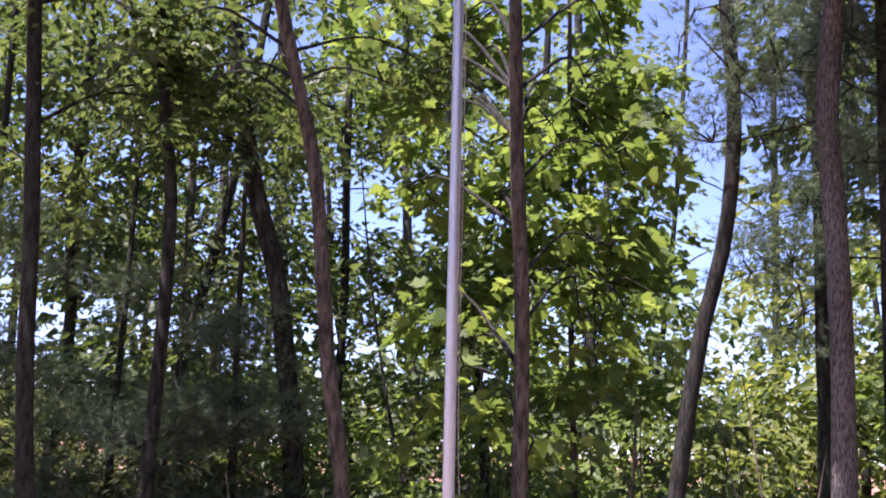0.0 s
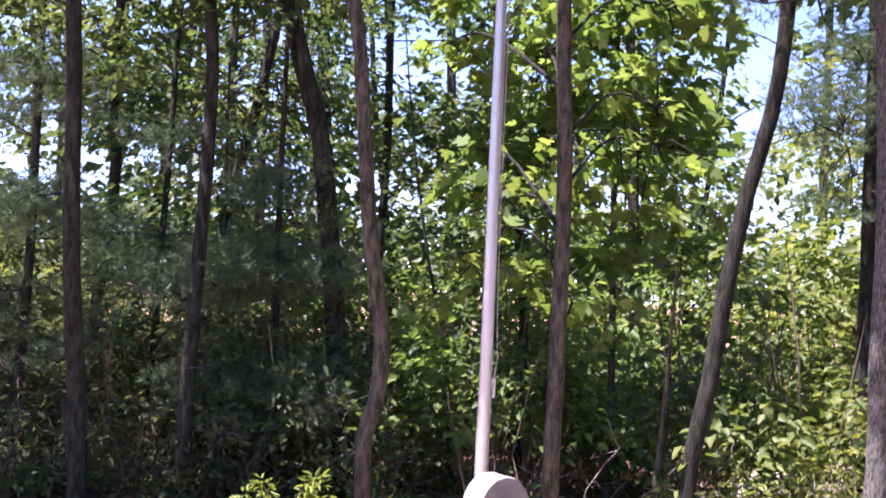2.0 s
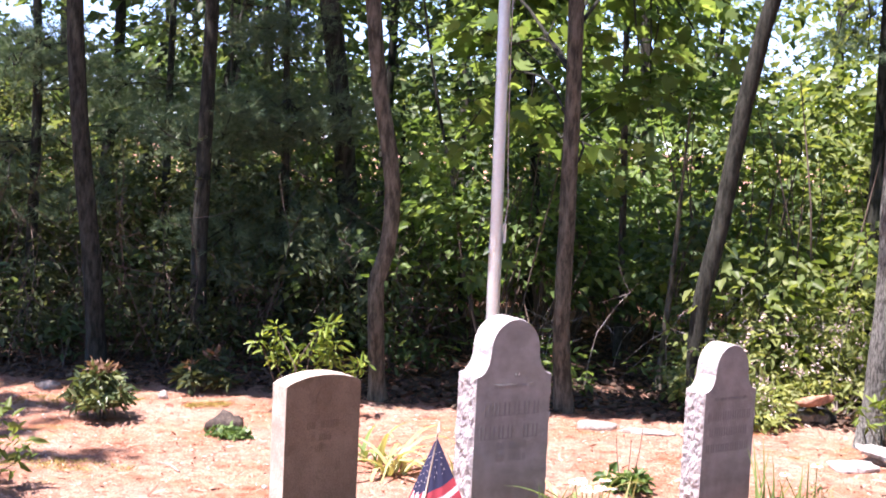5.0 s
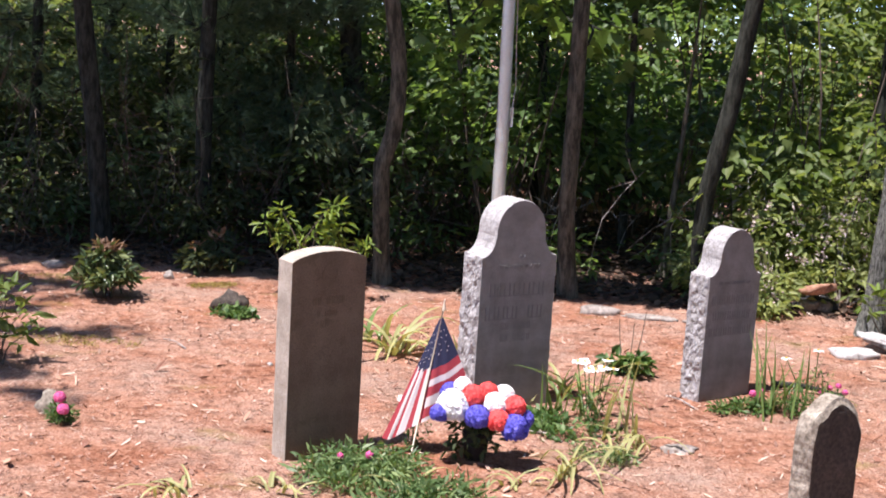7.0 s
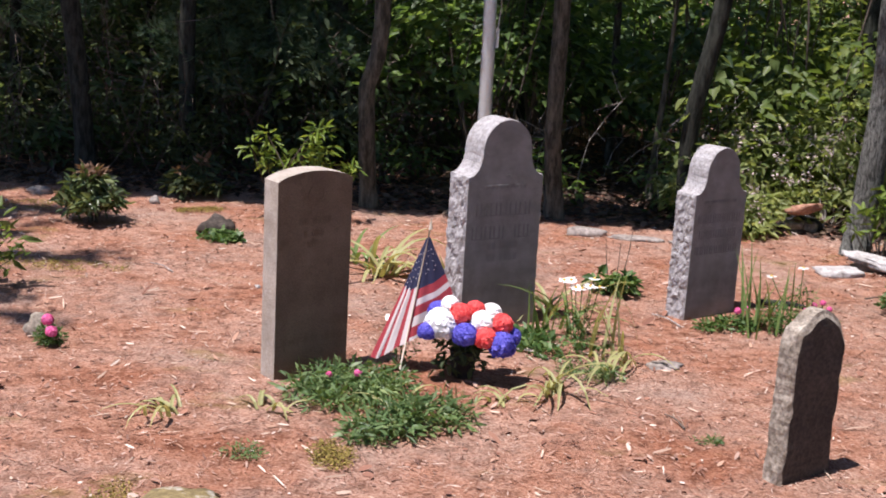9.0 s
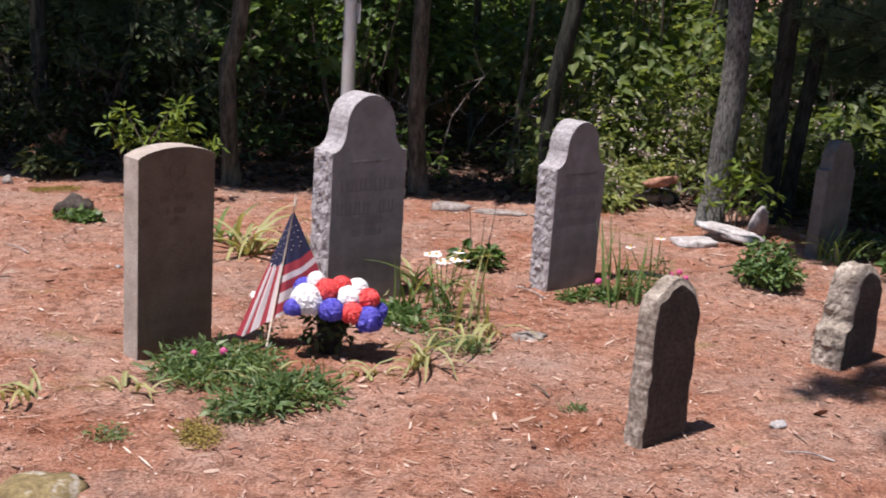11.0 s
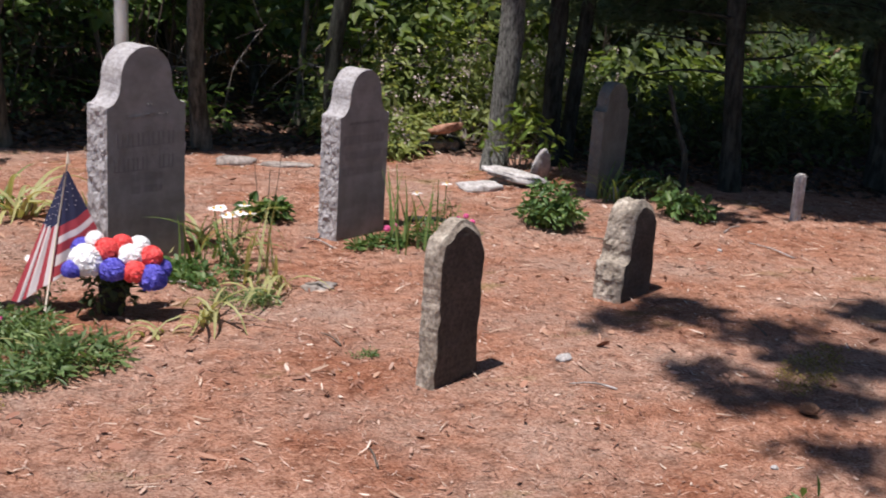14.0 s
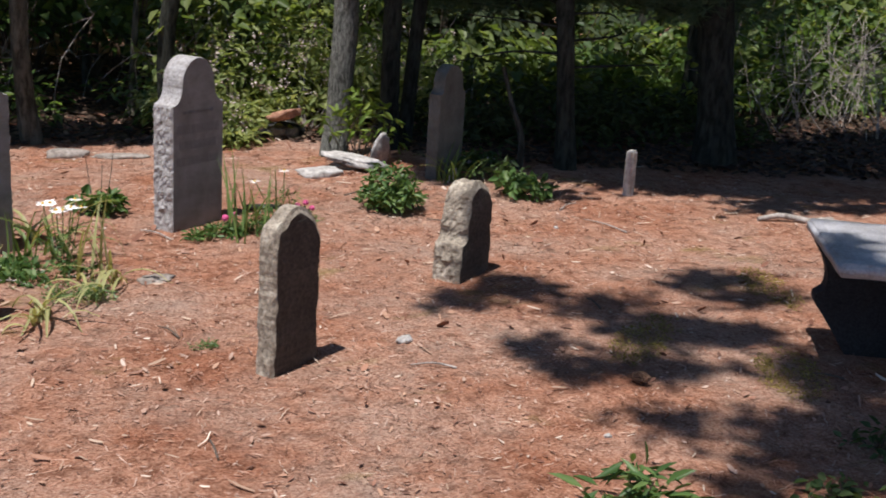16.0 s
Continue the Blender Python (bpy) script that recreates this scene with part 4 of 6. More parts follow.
mat_a = herb("creeping_herb", pose(-0.36, 3.93, 0, 0, 0, 25), ring_clumps(100, 0.21, 0.15, 0.085, 1), (0.05, 0.035), 17, 0.044, 0.010, LEAF_GREYGREEN, "grey-green feathery ground cover with pink flowers", 1)
bloom_on(mat_a, 0.02, -0.04, 0.085, 0.014, PINK_PETAL, 1, "pink flower")
bloom_on(mat_a, -0.07, 0.0, 0.075, 0.011, PINK_PETAL, 2, "faded pink flower")
herb("creeping_herb", pose(-0.13, 3.66, 0, 0, 0, 35), ring_clumps(80, 0.23, 0.09, 0.08, 2), (0.05, 0.035), 17, 0.044, 0.010, LEAF_GREYGREEN, "grey-green feathery ground cover on bare needles", 2)
herb("creeping_herb", pose(0.42, 4.50, 0, 0, 0, 10), ring_clumps(26, 0.16, 0.10, 0.05, 3), (0.04, 0.03), 12, 0.034, 0.014, LEAF_HERB, "fresh green leafy ground cover under daisies", 3)
herb("creeping_herb", pose(0.50, 4.26, 0), ring_clumps(26, 0.10, 0.09, 0.05, 4), (0.035, 0.03), 26, 0.024, 0.006, LEAF_GREYGREEN, "grey-green feathery tuft beside withered blades", 4)
herb("creeping_herb", pose(0.26, 4.62, 0), ring_clumps(30, 0.10, 0.08, 0.05, 14), (0.035, 0.03), 22, 0.035, 0.016, LEAF_HERB, "fresh green leaves at the foot of a gravestone", 4)
dian = herb("creeping_herb", pose(1.16, 5.00, 0, 0, 0, 20), ring_clumps(24, 0.15, 0.05, 0.04, 5), (0.03, 0.02), 18, 0.036, 0.012, LEAF_HERB, "green ground cover with a pink flower by a gravestone", 5)
bloom_on(dian, 0.02, -0.02, 0.085, 0.015, PINK_PETAL, 3, "pink flower")
bloom_on(dian, 0.09, 0.02, 0.08, 0.012, PINK_PETAL, 13, "pink flower")
herb("creeping_herb", pose(1.36, 5.02, 0), ring_clumps(18, 0.07, 0.06, 0.09, 6), (0.035, 0.04), 20, 0.036, 0.008, LEAF_HERB, "dense green herb clump among iris blades", 6)
pk = herb("creeping_herb", pose(1.60, 5.22, 0), ring_clumps(14, 0.06, 0.05, 0.04, 7), (0.03, 0.02), 20, 0.025, 0.007, LEAF_GREYGREEN, "small herb with several pink flowers", 7)
for i in range(4):
    bloom_on(pk, -0.06 + 0.035 * i, 0.01 * (i % 2), 0.05 + 0.015 * (i % 3), 0.013, PINK_PETAL, 20 + i, "pink flower")
px = herb("creeping_herb", pose(-1.50, 4.24, 0), ring_clumps(18, 0.05, 0.045, 0.07, 8), (0.025, 0.025), 26, 0.028, 0.007, LEAF_HERB, "small green clump with two bright pink flowers", 8)
bloom_on(px, 0.0, -0.01, 0.10, 0.022, PINK_PETAL, 31, "bright pink flower")
bloom_on(px, 0.02, -0.03, 0.062, 0.022, PINK_PETAL, 32, "bright pink flower")
herb("creeping_herb", pose(-1.24, 6.05, 0), ring_clumps(18, 0.10, 0.05, 0.05, 9), (0.03, 0.025), 20, 0.035, 0.018, LEAF_HERB, "low green leaves in front of a dark rock", 9)
herb("creeping_herb", pose(-0.62, 3.36, 0), ring_clumps(10, 0.05, 0.04, 0.02, 10), (0.03, 0.02), 20, 0.02, 0.006, LEAF_GREYGREEN, "tiny green tuft in the needles", 10)
herb("creeping_herb", pose(0.83, 3.68, 0), ring_clumps(8, 0.04, 0.03, 0.015, 11), (0.02, 0.012), 20, 0.018, 0.005, LEAF_GREYGREEN, "tiny green tuft in the needles", 11)

for i, (x, y, n, L) in enumerate([(-0.92, 3.64, 10, 0.20), (-0.58, 3.74, 6, 0.17), (0.16, 3.92, 7, 0.15), (0.36, 4.05, 12, 0.32), (-0.17, 3.78, 5, 0.24), (0.56, 4.24, 9, 0.34)]):
    blades("withered_daylily", pose(x, y, 0, 0, 0, 40 * i), n, L, 0.014, 2.3, BLADE, "yellowing daylily clump with blades flopped on the needles", 40 + i, 0.9)
blades("daylily", pose(-0.36, 5.56, 0), 17, 0.44, 0.028, 2.4, BLADE, "large pale green and yellow daylily clump", 50, 1.0, 0.05)
blades("daylily", pose(-0.50, 5.75, 0), 9, 0.28, 0.02, 2.2, BLADE_GREEN, "green daylily clump with arching blades", 58, 1.0, 0.05)
blades("daylily", pose(0.42, 5.05, 0), 14, 0.32, 0.020, 2.0, BLADE, "pale daylily clump behind white daisies", 51, 1.0, 0.06)
blades("iris", pose(1.28, 4.98, 0), 15, 0.36, 0.011, 0.4, BLADE_GREEN, "narrow upright iris blades by a gravestone", 52, 1.35, 0.07)
blades("iris", pose(1.46, 5.06, 0), 9, 0.27, 0.008, 0.3, BLADE_GREEN, "narrow upright blades with brown tips", 53, 1.4, 0.06)
blades("iris", pose(-0.03, 4.98, 0), 9, 0.42, 0.020, 0.4, BLADE, "upright yellow-green blades behind a gravestone", 54, 1.4, 0.03)
blades("grass_clump", pose(2.60, 5.86, 0), 24, 0.24, 0.012, 1.1, BLADE_GREEN, "green grass clump at a shaded gravestone", 55, 1.2, 0.04)
blades("iris", pose(0.60, 4.50, 0), 12, 0.34, 0.012, 0.7, BLADE, "yellowing upright blades beside daisies", 56, 1.3, 0.05)
blades("daylily", pose(0.47, 4.78, 0), 12, 0.36, 0.017, 1.7, BLADE_GREEN, "green daylily blades behind white daisies", 59, 1.2, 0.05)
blades("withered_daylily", pose(0.66, 4.42, 0, 0, 0, 10), 8, 0.30, 0.011, 2.0, BLADE, "pale daylily blades flopped beside daisies", 60, 1.0, 0.03)
blades("iris", pose(0.36, 4.72, 0), 8, 0.26, 0.010, 0.4, BLADE_GREEN, "slender green stalks under daisies", 57, 1.4, 0.07)


def daisies(at, heads, label, seed):
    base = thing("daisy", at, label, "flowers")
    rng = np.random.default_rng(seed)
    v, f = leaf_fan([(0, 0, 0.05), (0.03, 0.02, 0.10), (-0.03, 0, 0.12)], (0.05, 0.06), 40, 0.03, 0.007, rng, 0.0, 0.9, 0.2, "plain")
    piece("foliage", quick_mesh("foliage", v, f, LEAF_HERB), base)
    for x, y, z in heads:
        vv, ff = tube(smooth_line([(x * 0.2, y * 0.2, 0), (x * 0.7, y * 0.7, z * 0.6), (x, y, z)], 7), [0.0022] * 7, 5)
        piece("stem", mesh_of("stem", vv, ff, LEAF_HERB), base)
        verts, faces = [], []
        for k in range(15):
            a = 2 * math.pi * k / 15 + rng.uniform(-0.08, 0.08)
            d, s = Vector((math.cos(a), math.sin(a), rng.uniform(-0.25, 0.05))), Vector((-math.sin(a), math.cos(a), 0))
            o = len(verts)
            verts += [d * 0.006, d * 0.018 + s * 0.005, d * 0.027, d * 0.018 - s * 0.005]
            faces.append((o, o + 1, o + 2, o + 3))
        fl = piece("flower", mesh_of("flower", verts, faces, WHITE_PETAL), base, "white daisy flower", Matrix.Translation((x, y, z)) @ Matrix.Rotation(rng.uniform(-0.4, 0.4), 4, "X"))
        bm = bmesh.new()
        bmesh.ops.create_icosphere(bm, subdivisions=1, radius=0.007)
        part("eye", bm, YELLOW_EYE, fl, "yellow centre")


daisies(pose(0.48, 4.62, 0), [(-0.07, 0, 0.27), (0.0, -0.02, 0.245), (0.03, -0.03, 0.26), (0.07, 0, 0.25), (-0.02, 0.03, 0.235), (0.05, 0.03, 0.275), (-0.04, 0.05, 0.26)], "white daisies on tall thin stems beside a gravestone", 1)
daisies(pose(1.50, 5.20, 0), [(0, 0, 0.24), (-0.13, 0.02, 0.19)], "two white daisies on thin stems", 2)
daisies(pose(-0.20, 4.24, 0), [(-0.04, 0, 0.19), (0.03, -0.01, 0.185), (0.0, 0.02, 0.16)], "small white daisies by a draped flag", 3)


def shrub(name, at, clumps, spread, count, leaf, material, label, seed, stem_mat=None, tips=None, category="shrub", layered=False):
    """Stems from one foot to leafy clumps."""
    rng = np.random.default_rng(seed)
    base = thing(name, at, label, category)
    step = max(1, len(clumps) // 8)
    for i, c in enumerate(clumps[::step]):
        c = Vector(c)
        foot = Vector((c.x * 0.2, c.y * 0.2, -0.01))
        bend = foot.lerp(c, 0.5) + Vector((rng.normal(0, 0.09) * c.z, rng.normal(0, 0.09) * c.z, 0.02))
        v, f = tube(smooth_line([foot, bend, c], 6), np.linspace(0.005, 0.002, 6) * (0.8 + 0.6 * c.z), 5)
        piece("stem", mesh_of("stem", v, f, stem_mat or TWIG, True), base)
    if layered:
        ox, oy = at.translation.x, at.translation.y
        clumps = [c for c in clumps if noise.noise(((ox + c[0]) * 1.15, (oy + c[1]) * 1.15, c[2] * 1.6)) > -0.08] or clumps
        v, f = sprays(clumps, (0, 0), count, spread[0] * 1.25, spread[1] * 0.3, leaf[0], leaf[1], rng)
    else:
        v, f = leaf_fan(clumps, spread, count, leaf[0], leaf[1], rng, 0.15, 0.6)
    v[:, 2] = np.maximum(v[:, 2], 0.004)
    piece("foliage", quick_mesh("foliage", v, f, material), base)
    if tips:
        top = sorted(clumps, key=lambda c: -c[2])[:max(3, len(clumps) // 6)]
        v, f = leaf_fan([(c[0], c[1], c[2] + spread[1]) for c in top], (spread[0] * 0.5, spread[1] * 0.5), 14, leaf[0] * 0.7, leaf[1] * 0.7, rng, -0.4, 0.9)
        piece("shoot_foliage", quick_mesh("shoot_foliage", v, f, tips), base, "bronze new shoots")
    return base


def dome(n, r, h, seed, low=0.25):
    rng = np.random.default_rng(seed)
    a, q = rng.uniform(0, 2 * math.pi, n), np.sqrt(rng.random(n))
    z = h * (low + (1 - low) * rng.random(n) * np.sqrt(np.maximum(0.05, 1 - q * q)))
    return [tuple(p) for p in np.stack([np.cos(a) * q * r, np.sin(a) * q * r, z], 1)]


shrub("rhododendron", pose(-1.97, 6.27, 0), dome(38, 0.13, 0.27, 1, 0.35), (0.05, 0.035), 15, (0.07, 0.025), LEAF_RHODO, "small rounded rhododendron with bronze shoots on the needles", 1, tips=LEAF_RED)
shrub("rhododendron", pose(-1.62, 7.1, 0), dome(26, 0.16, 0.2, 2), (0.06, 0.035), 14, (0.07, 0.028), LEAF_DARK, "low dark rhododendron with bronze shoots in shade", 2, tips=LEAF_RED)
shrub("leafy_shrub", pose(-0.98, 6.62, 0), [(-0.13, 0, 0.48), (-0.11, 0.02, 0.42), (-0.16, 0, 0.36), (-0.10, 0, 0.31), (-0.21, 0, 0.40), (-0.05, 0, 0.25), (0.13, 0, 0.51), (0.18, 0.0, 0.50), (0.10, 0.02, 0.44), (0.20, -0.03, 0.43), (0.06, 0.02, 0.40), (0.15, 0, 0.37), (0.12, 0, 0.30), (0.20, 0, 0.32), (0.32, 0, 0.28), (0.36, 0.03, 0.30), (0.0, 0.03, 0.33), (0.05, 0.03, 0.22)],
      (0.048, 0.04), 15, (0.07, 0.021), LEAF_LIME, "sunlit lime-green shrub with whorled leaves behind a gravestone", 3)
shrub("leafy_shrub", pose(-2.02, 4.93, 0), [(0.05, 0, 0.30), (-0.03, 0.03, 0.33), (0.10, 0.02, 0.22), (-0.08, 0, 0.24), (0.12, -0.02, 0.13), (-0.12, 0.02, 0.30), (0.0, -0.03, 0.2), (-0.2, 0, 0.28)], (0.07, 0.05), 16, (0.075, 0.026), LEAF_SUNNY, "sparse leafy shrub with bare lower stems", 4)
shrub("peony", pose(2.07, 5.34, 0), dome(50, 0.12, 0.23, 5, 0.15), (0.05, 0.04), 18, (0.046, 0.017), LEAF_HERB, "bushy green peony plant on the needles", 5)
shrub("leafy_shrub", pose(2.24, 6.38, 0), [(0.0, 0, 0.40), (0.05, 0, 0.34), (-0.06, 0, 0.33), (0.12, 0.02, 0.30), (-0.12, 0, 0.26), (0.02, 0.03, 0.28), (-0.16, 0.02, 0.19), (0.2, 0, 0.22), (0.24, 0.02, 0.14), (-0.03, -0.03, 0.2), (0.1, 0, 0.16)],
      (0.055, 0.04), 12, (0.07, 0.024), LEAF_LIME, "lime-green young shrub at the foot of a pine", 6)
shrub("low_shrub", pose(2.84, 5.50, 0), dome(22, 0.15, 0.13, 7), (0.05, 0.03), 14, (0.055, 0.026), LEAF_HERB, "low green leafy plant on the needles", 7)
shrub("low_shrub", pose(2.86, 5.98, 0), dome(22, 0.18, 0.15, 8), (0.05, 0.03), 14, (0.05, 0.022), LEAF_MID, "low green plant beside a shaded gravestone", 8)
shrub("low_shrub", pose(0.71, 5.47, 0), dome(14, 0.075, 0.13, 9), (0.045, 0.03), 14, (0.055, 0.03), LEAF_HERB, "small green plant with bare stalks on the needles", 9)
for dx, h in ((-0.05, 0.26), (0.02, 0.24), (0.07, 0.3)):
    stick([(0.71 + dx * 0.3, 5.47, 0), (0.71 + dx * 0.8, 5.46, h * 0.6), (0.71 + dx, 5.47, h)], 0.003, 0.0015, TWIG, "bare dry stalk standing among leaves", "dry_stalk")
shrub("broadleaf_herb", pose(1.63, 2.27, 0), dome(11, 0.10, 0.15, 10, 0.4), (0.045, 0.04), 9, (0.08, 0.02), LEAF_HERB, "broad-leaved green herb in dappled shade", 10)
shrub("broadleaf_herb", pose(1.02, 2.12, 0), dome(5, 0.06, 0.10, 11), (0.04, 0.02), 6, (0.09, 0.05), LEAF_HERB, "broad-leaved green herb close to the path", 11)
for i, (x, y) in enumerate([(2.2, 2.2), (2.55, 2.45)]):
    shrub("low_shrub", pose(x, y, 0), dome(9, 0.10, 0.06, 20 + i), (0.04, 0.02), 7, (0.04, 0.022), LEAF_MID, "low green seedling leaves in shade", 20 + i)

for i, (x, y, rx, ry) in enumerate([(-1.85, 5.35, 0.34, 0.10), (-2.35, 6.62, 0.4, 0.12), (-1.5, 6.72, 0.14, 0.06), (2.35, 3.42, 0.3, 0.09), (2.66, 3.0, 0.24, 0.10), (3.2, 3.85, 0.3, 0.08), (-0.9, 2.9, 0.2, 0.08), (-0.35, 3.38, 0.1, 0.06)]):
    herb("moss_patch", pose(x, y, 0.004, 0, 0, 15 * i), ring_clumps(90, rx, ry, 0.012, 80 + i), (0.03, 0.006), 16, 0.010, 0.005, MOSS, "thin yellow-green moss on the needles", 80 + i)


# ---- wood ----
SHADE = (TO_SUN.x / TO_SUN.z, TO_SUN.y / TO_SUN.z)
GAPS = [(-2.3, 3.5, 1.4, 5.3), (-2.4, 2.4, 5.2, 6.95), (1.5, 3.65, 6.9, 8.0), (1.4, 3.3, 7.6, 13.0), (5.2, 9.5, 6.9, 12.0), (3.2, 5.2, 7.9, 9.4)]
# Ground spots to be shaded by leaf clumps added above the view.
DAPPLE_NEAR = [(1.89, 3.98, 0.11, 0.08), (2.13, 4.11, 0.15, 0.10), (2.22, 3.98, 0.10, 0.08), (2.36, 3.78, 0.17, 0.10), (2.46, 3.53, 0.2, 0.12), (2.98, 3.98, 0.2, 0.11), (3.06, 3.77, 0.15, 0.10), (2.64, 3.43, 0.15, 0.11), (1.93, 3.44, 0.12, 0.08), (2.0, 3.21, 0.12, 0.09), (2.19, 3.19, 0.12, 0.09),
               (2.33, 3.13, 0.10, 0.08), (2.06, 2.78, 0.11, 0.08), (2.78, 3.38, 0.09, 0.09), (2.82, 2.99, 0.17, 0.14), (2.34, 2.52, 0.17, 0.22), (2.42, 2.35, 0.16, 0.22), (2.75, 2.72, 0.16, 0.16), (2.02, 2.35, 0.1, 0.08), (2.65, 2.45, 0.2, 0.2)]
DAPPLE_LEFT = [(-2.0, 4.82, 0.17, 0.07), (-1.72, 4.55, 0.13, 0.035), (-2.02, 5.5, 0.3, 0.05), (-1.75, 5.62, 0.12, 0.03), (-2.45, 6.5, 0.4, 0.08)]
DAPPLE_BACK = [(2.8, 6.12, 0.16, 0.12), (2.66, 6.05, 0.18, 0.16), (2.6, 5.98, 0.12, 0.08), (3.15, 6.25, 0.35, 0.2), (3.7, 5.85, 0.5, 0.14), (3.05, 5.46, 0.2, 0.03), (4.2, 5.6, 0.5, 0.14), (4.3, 5.2, 0.3, 0.05), (4.6, 6.1, 0.5, 0.25), (3.3, 6.95, 0.5, 0.3), (4.2, 6.8, 0.5, 0.3), (5.0, 6.4, 0.5, 0.3), (2.85, 7.0, 0.25, 0.2), (4.9, 5.7, 0.4, 0.12), (2.75, 6.55, 0.2, 0.2), (3.4, 6.6, 0.5, 0.25),
               (3.68, 5.72, 0.28, 0.09), (4.0, 5.54, 0.32, 0.11), (4.45, 5.42, 0.35, 0.14), (4.9, 5.35, 0.4, 0.18), (4.15, 5.06, 0.28, 0.045), (4.65, 4.97, 0.3, 0.06), (5.3, 5.4, 0.4, 0.2)]


DAPPLE_DEEP = [(3.3 + 0.45 * i + 0.1 * (j % 2), 6.45 + 0.48 * j, 0.38, 0.30) for i in range(4) for j in range(3) if (i > 0 or j < 1) and (i < 4 or j < 2)] + [(4.6, 5.72, 0.35, 0.12), (3.2, 6.12, 0.3, 0.10)]
DAPPLE_EDGE = [(-2.9 + 0.5 * i, 7.5, 0.42, 0.24) for i in range(5)] + [(-2.75 + 0.45 * i, 7.2, 0.34, 0.12) for i in range(5)] + [(-0.45 + 0.45 * i, 7.42, 0.36, 0.19) for i in range(4)] + [(-0.35 + 0.4 * i, 7.12, 0.3, 0.10) for i in range(5)] + [(-2.5 + 1.2 * i, 7.95, 0.42, 0.22) for i in range(3)]


def shadow_spot(p):
    return p[0] - SHADE[0] * p[2], p[1] - SHADE[1] * p[2]


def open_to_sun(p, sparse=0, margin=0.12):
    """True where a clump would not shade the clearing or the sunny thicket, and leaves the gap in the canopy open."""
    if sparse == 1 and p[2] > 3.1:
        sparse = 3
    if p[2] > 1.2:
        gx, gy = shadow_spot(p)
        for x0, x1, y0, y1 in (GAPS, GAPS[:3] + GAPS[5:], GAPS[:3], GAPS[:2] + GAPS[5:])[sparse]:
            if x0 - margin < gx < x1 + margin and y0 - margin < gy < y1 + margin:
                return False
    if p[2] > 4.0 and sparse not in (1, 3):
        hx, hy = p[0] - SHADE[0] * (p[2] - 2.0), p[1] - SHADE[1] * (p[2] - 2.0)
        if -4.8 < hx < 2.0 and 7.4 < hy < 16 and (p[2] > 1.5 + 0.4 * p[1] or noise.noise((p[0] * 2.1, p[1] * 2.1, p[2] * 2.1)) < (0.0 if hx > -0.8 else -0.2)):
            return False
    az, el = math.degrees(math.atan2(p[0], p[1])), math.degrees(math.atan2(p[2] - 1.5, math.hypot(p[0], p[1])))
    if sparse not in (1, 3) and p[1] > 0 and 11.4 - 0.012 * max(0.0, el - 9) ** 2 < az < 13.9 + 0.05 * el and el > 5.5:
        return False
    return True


def grown(line, height, lean=0.35):
    """Carry a trunk's line on up to the given height."""
    p = [Vector(q) for q in line]
    d = (p[-1] - p[-2]).normalized()
    while p[-1].z < height:
        d = (d + Vector((0, 0, lean))).normalized()
        p.append(p[-1] + d * min(1.2, max(0.3, height - p[-1].z + 0.05)))
    return [tuple(q) for q in p]


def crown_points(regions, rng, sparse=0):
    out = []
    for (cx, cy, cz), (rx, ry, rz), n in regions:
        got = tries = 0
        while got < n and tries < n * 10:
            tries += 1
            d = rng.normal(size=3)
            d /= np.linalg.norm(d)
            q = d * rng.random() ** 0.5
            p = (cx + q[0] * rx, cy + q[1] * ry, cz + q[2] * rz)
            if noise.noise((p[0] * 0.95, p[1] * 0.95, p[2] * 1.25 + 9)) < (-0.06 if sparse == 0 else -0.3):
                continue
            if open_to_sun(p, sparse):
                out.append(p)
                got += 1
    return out


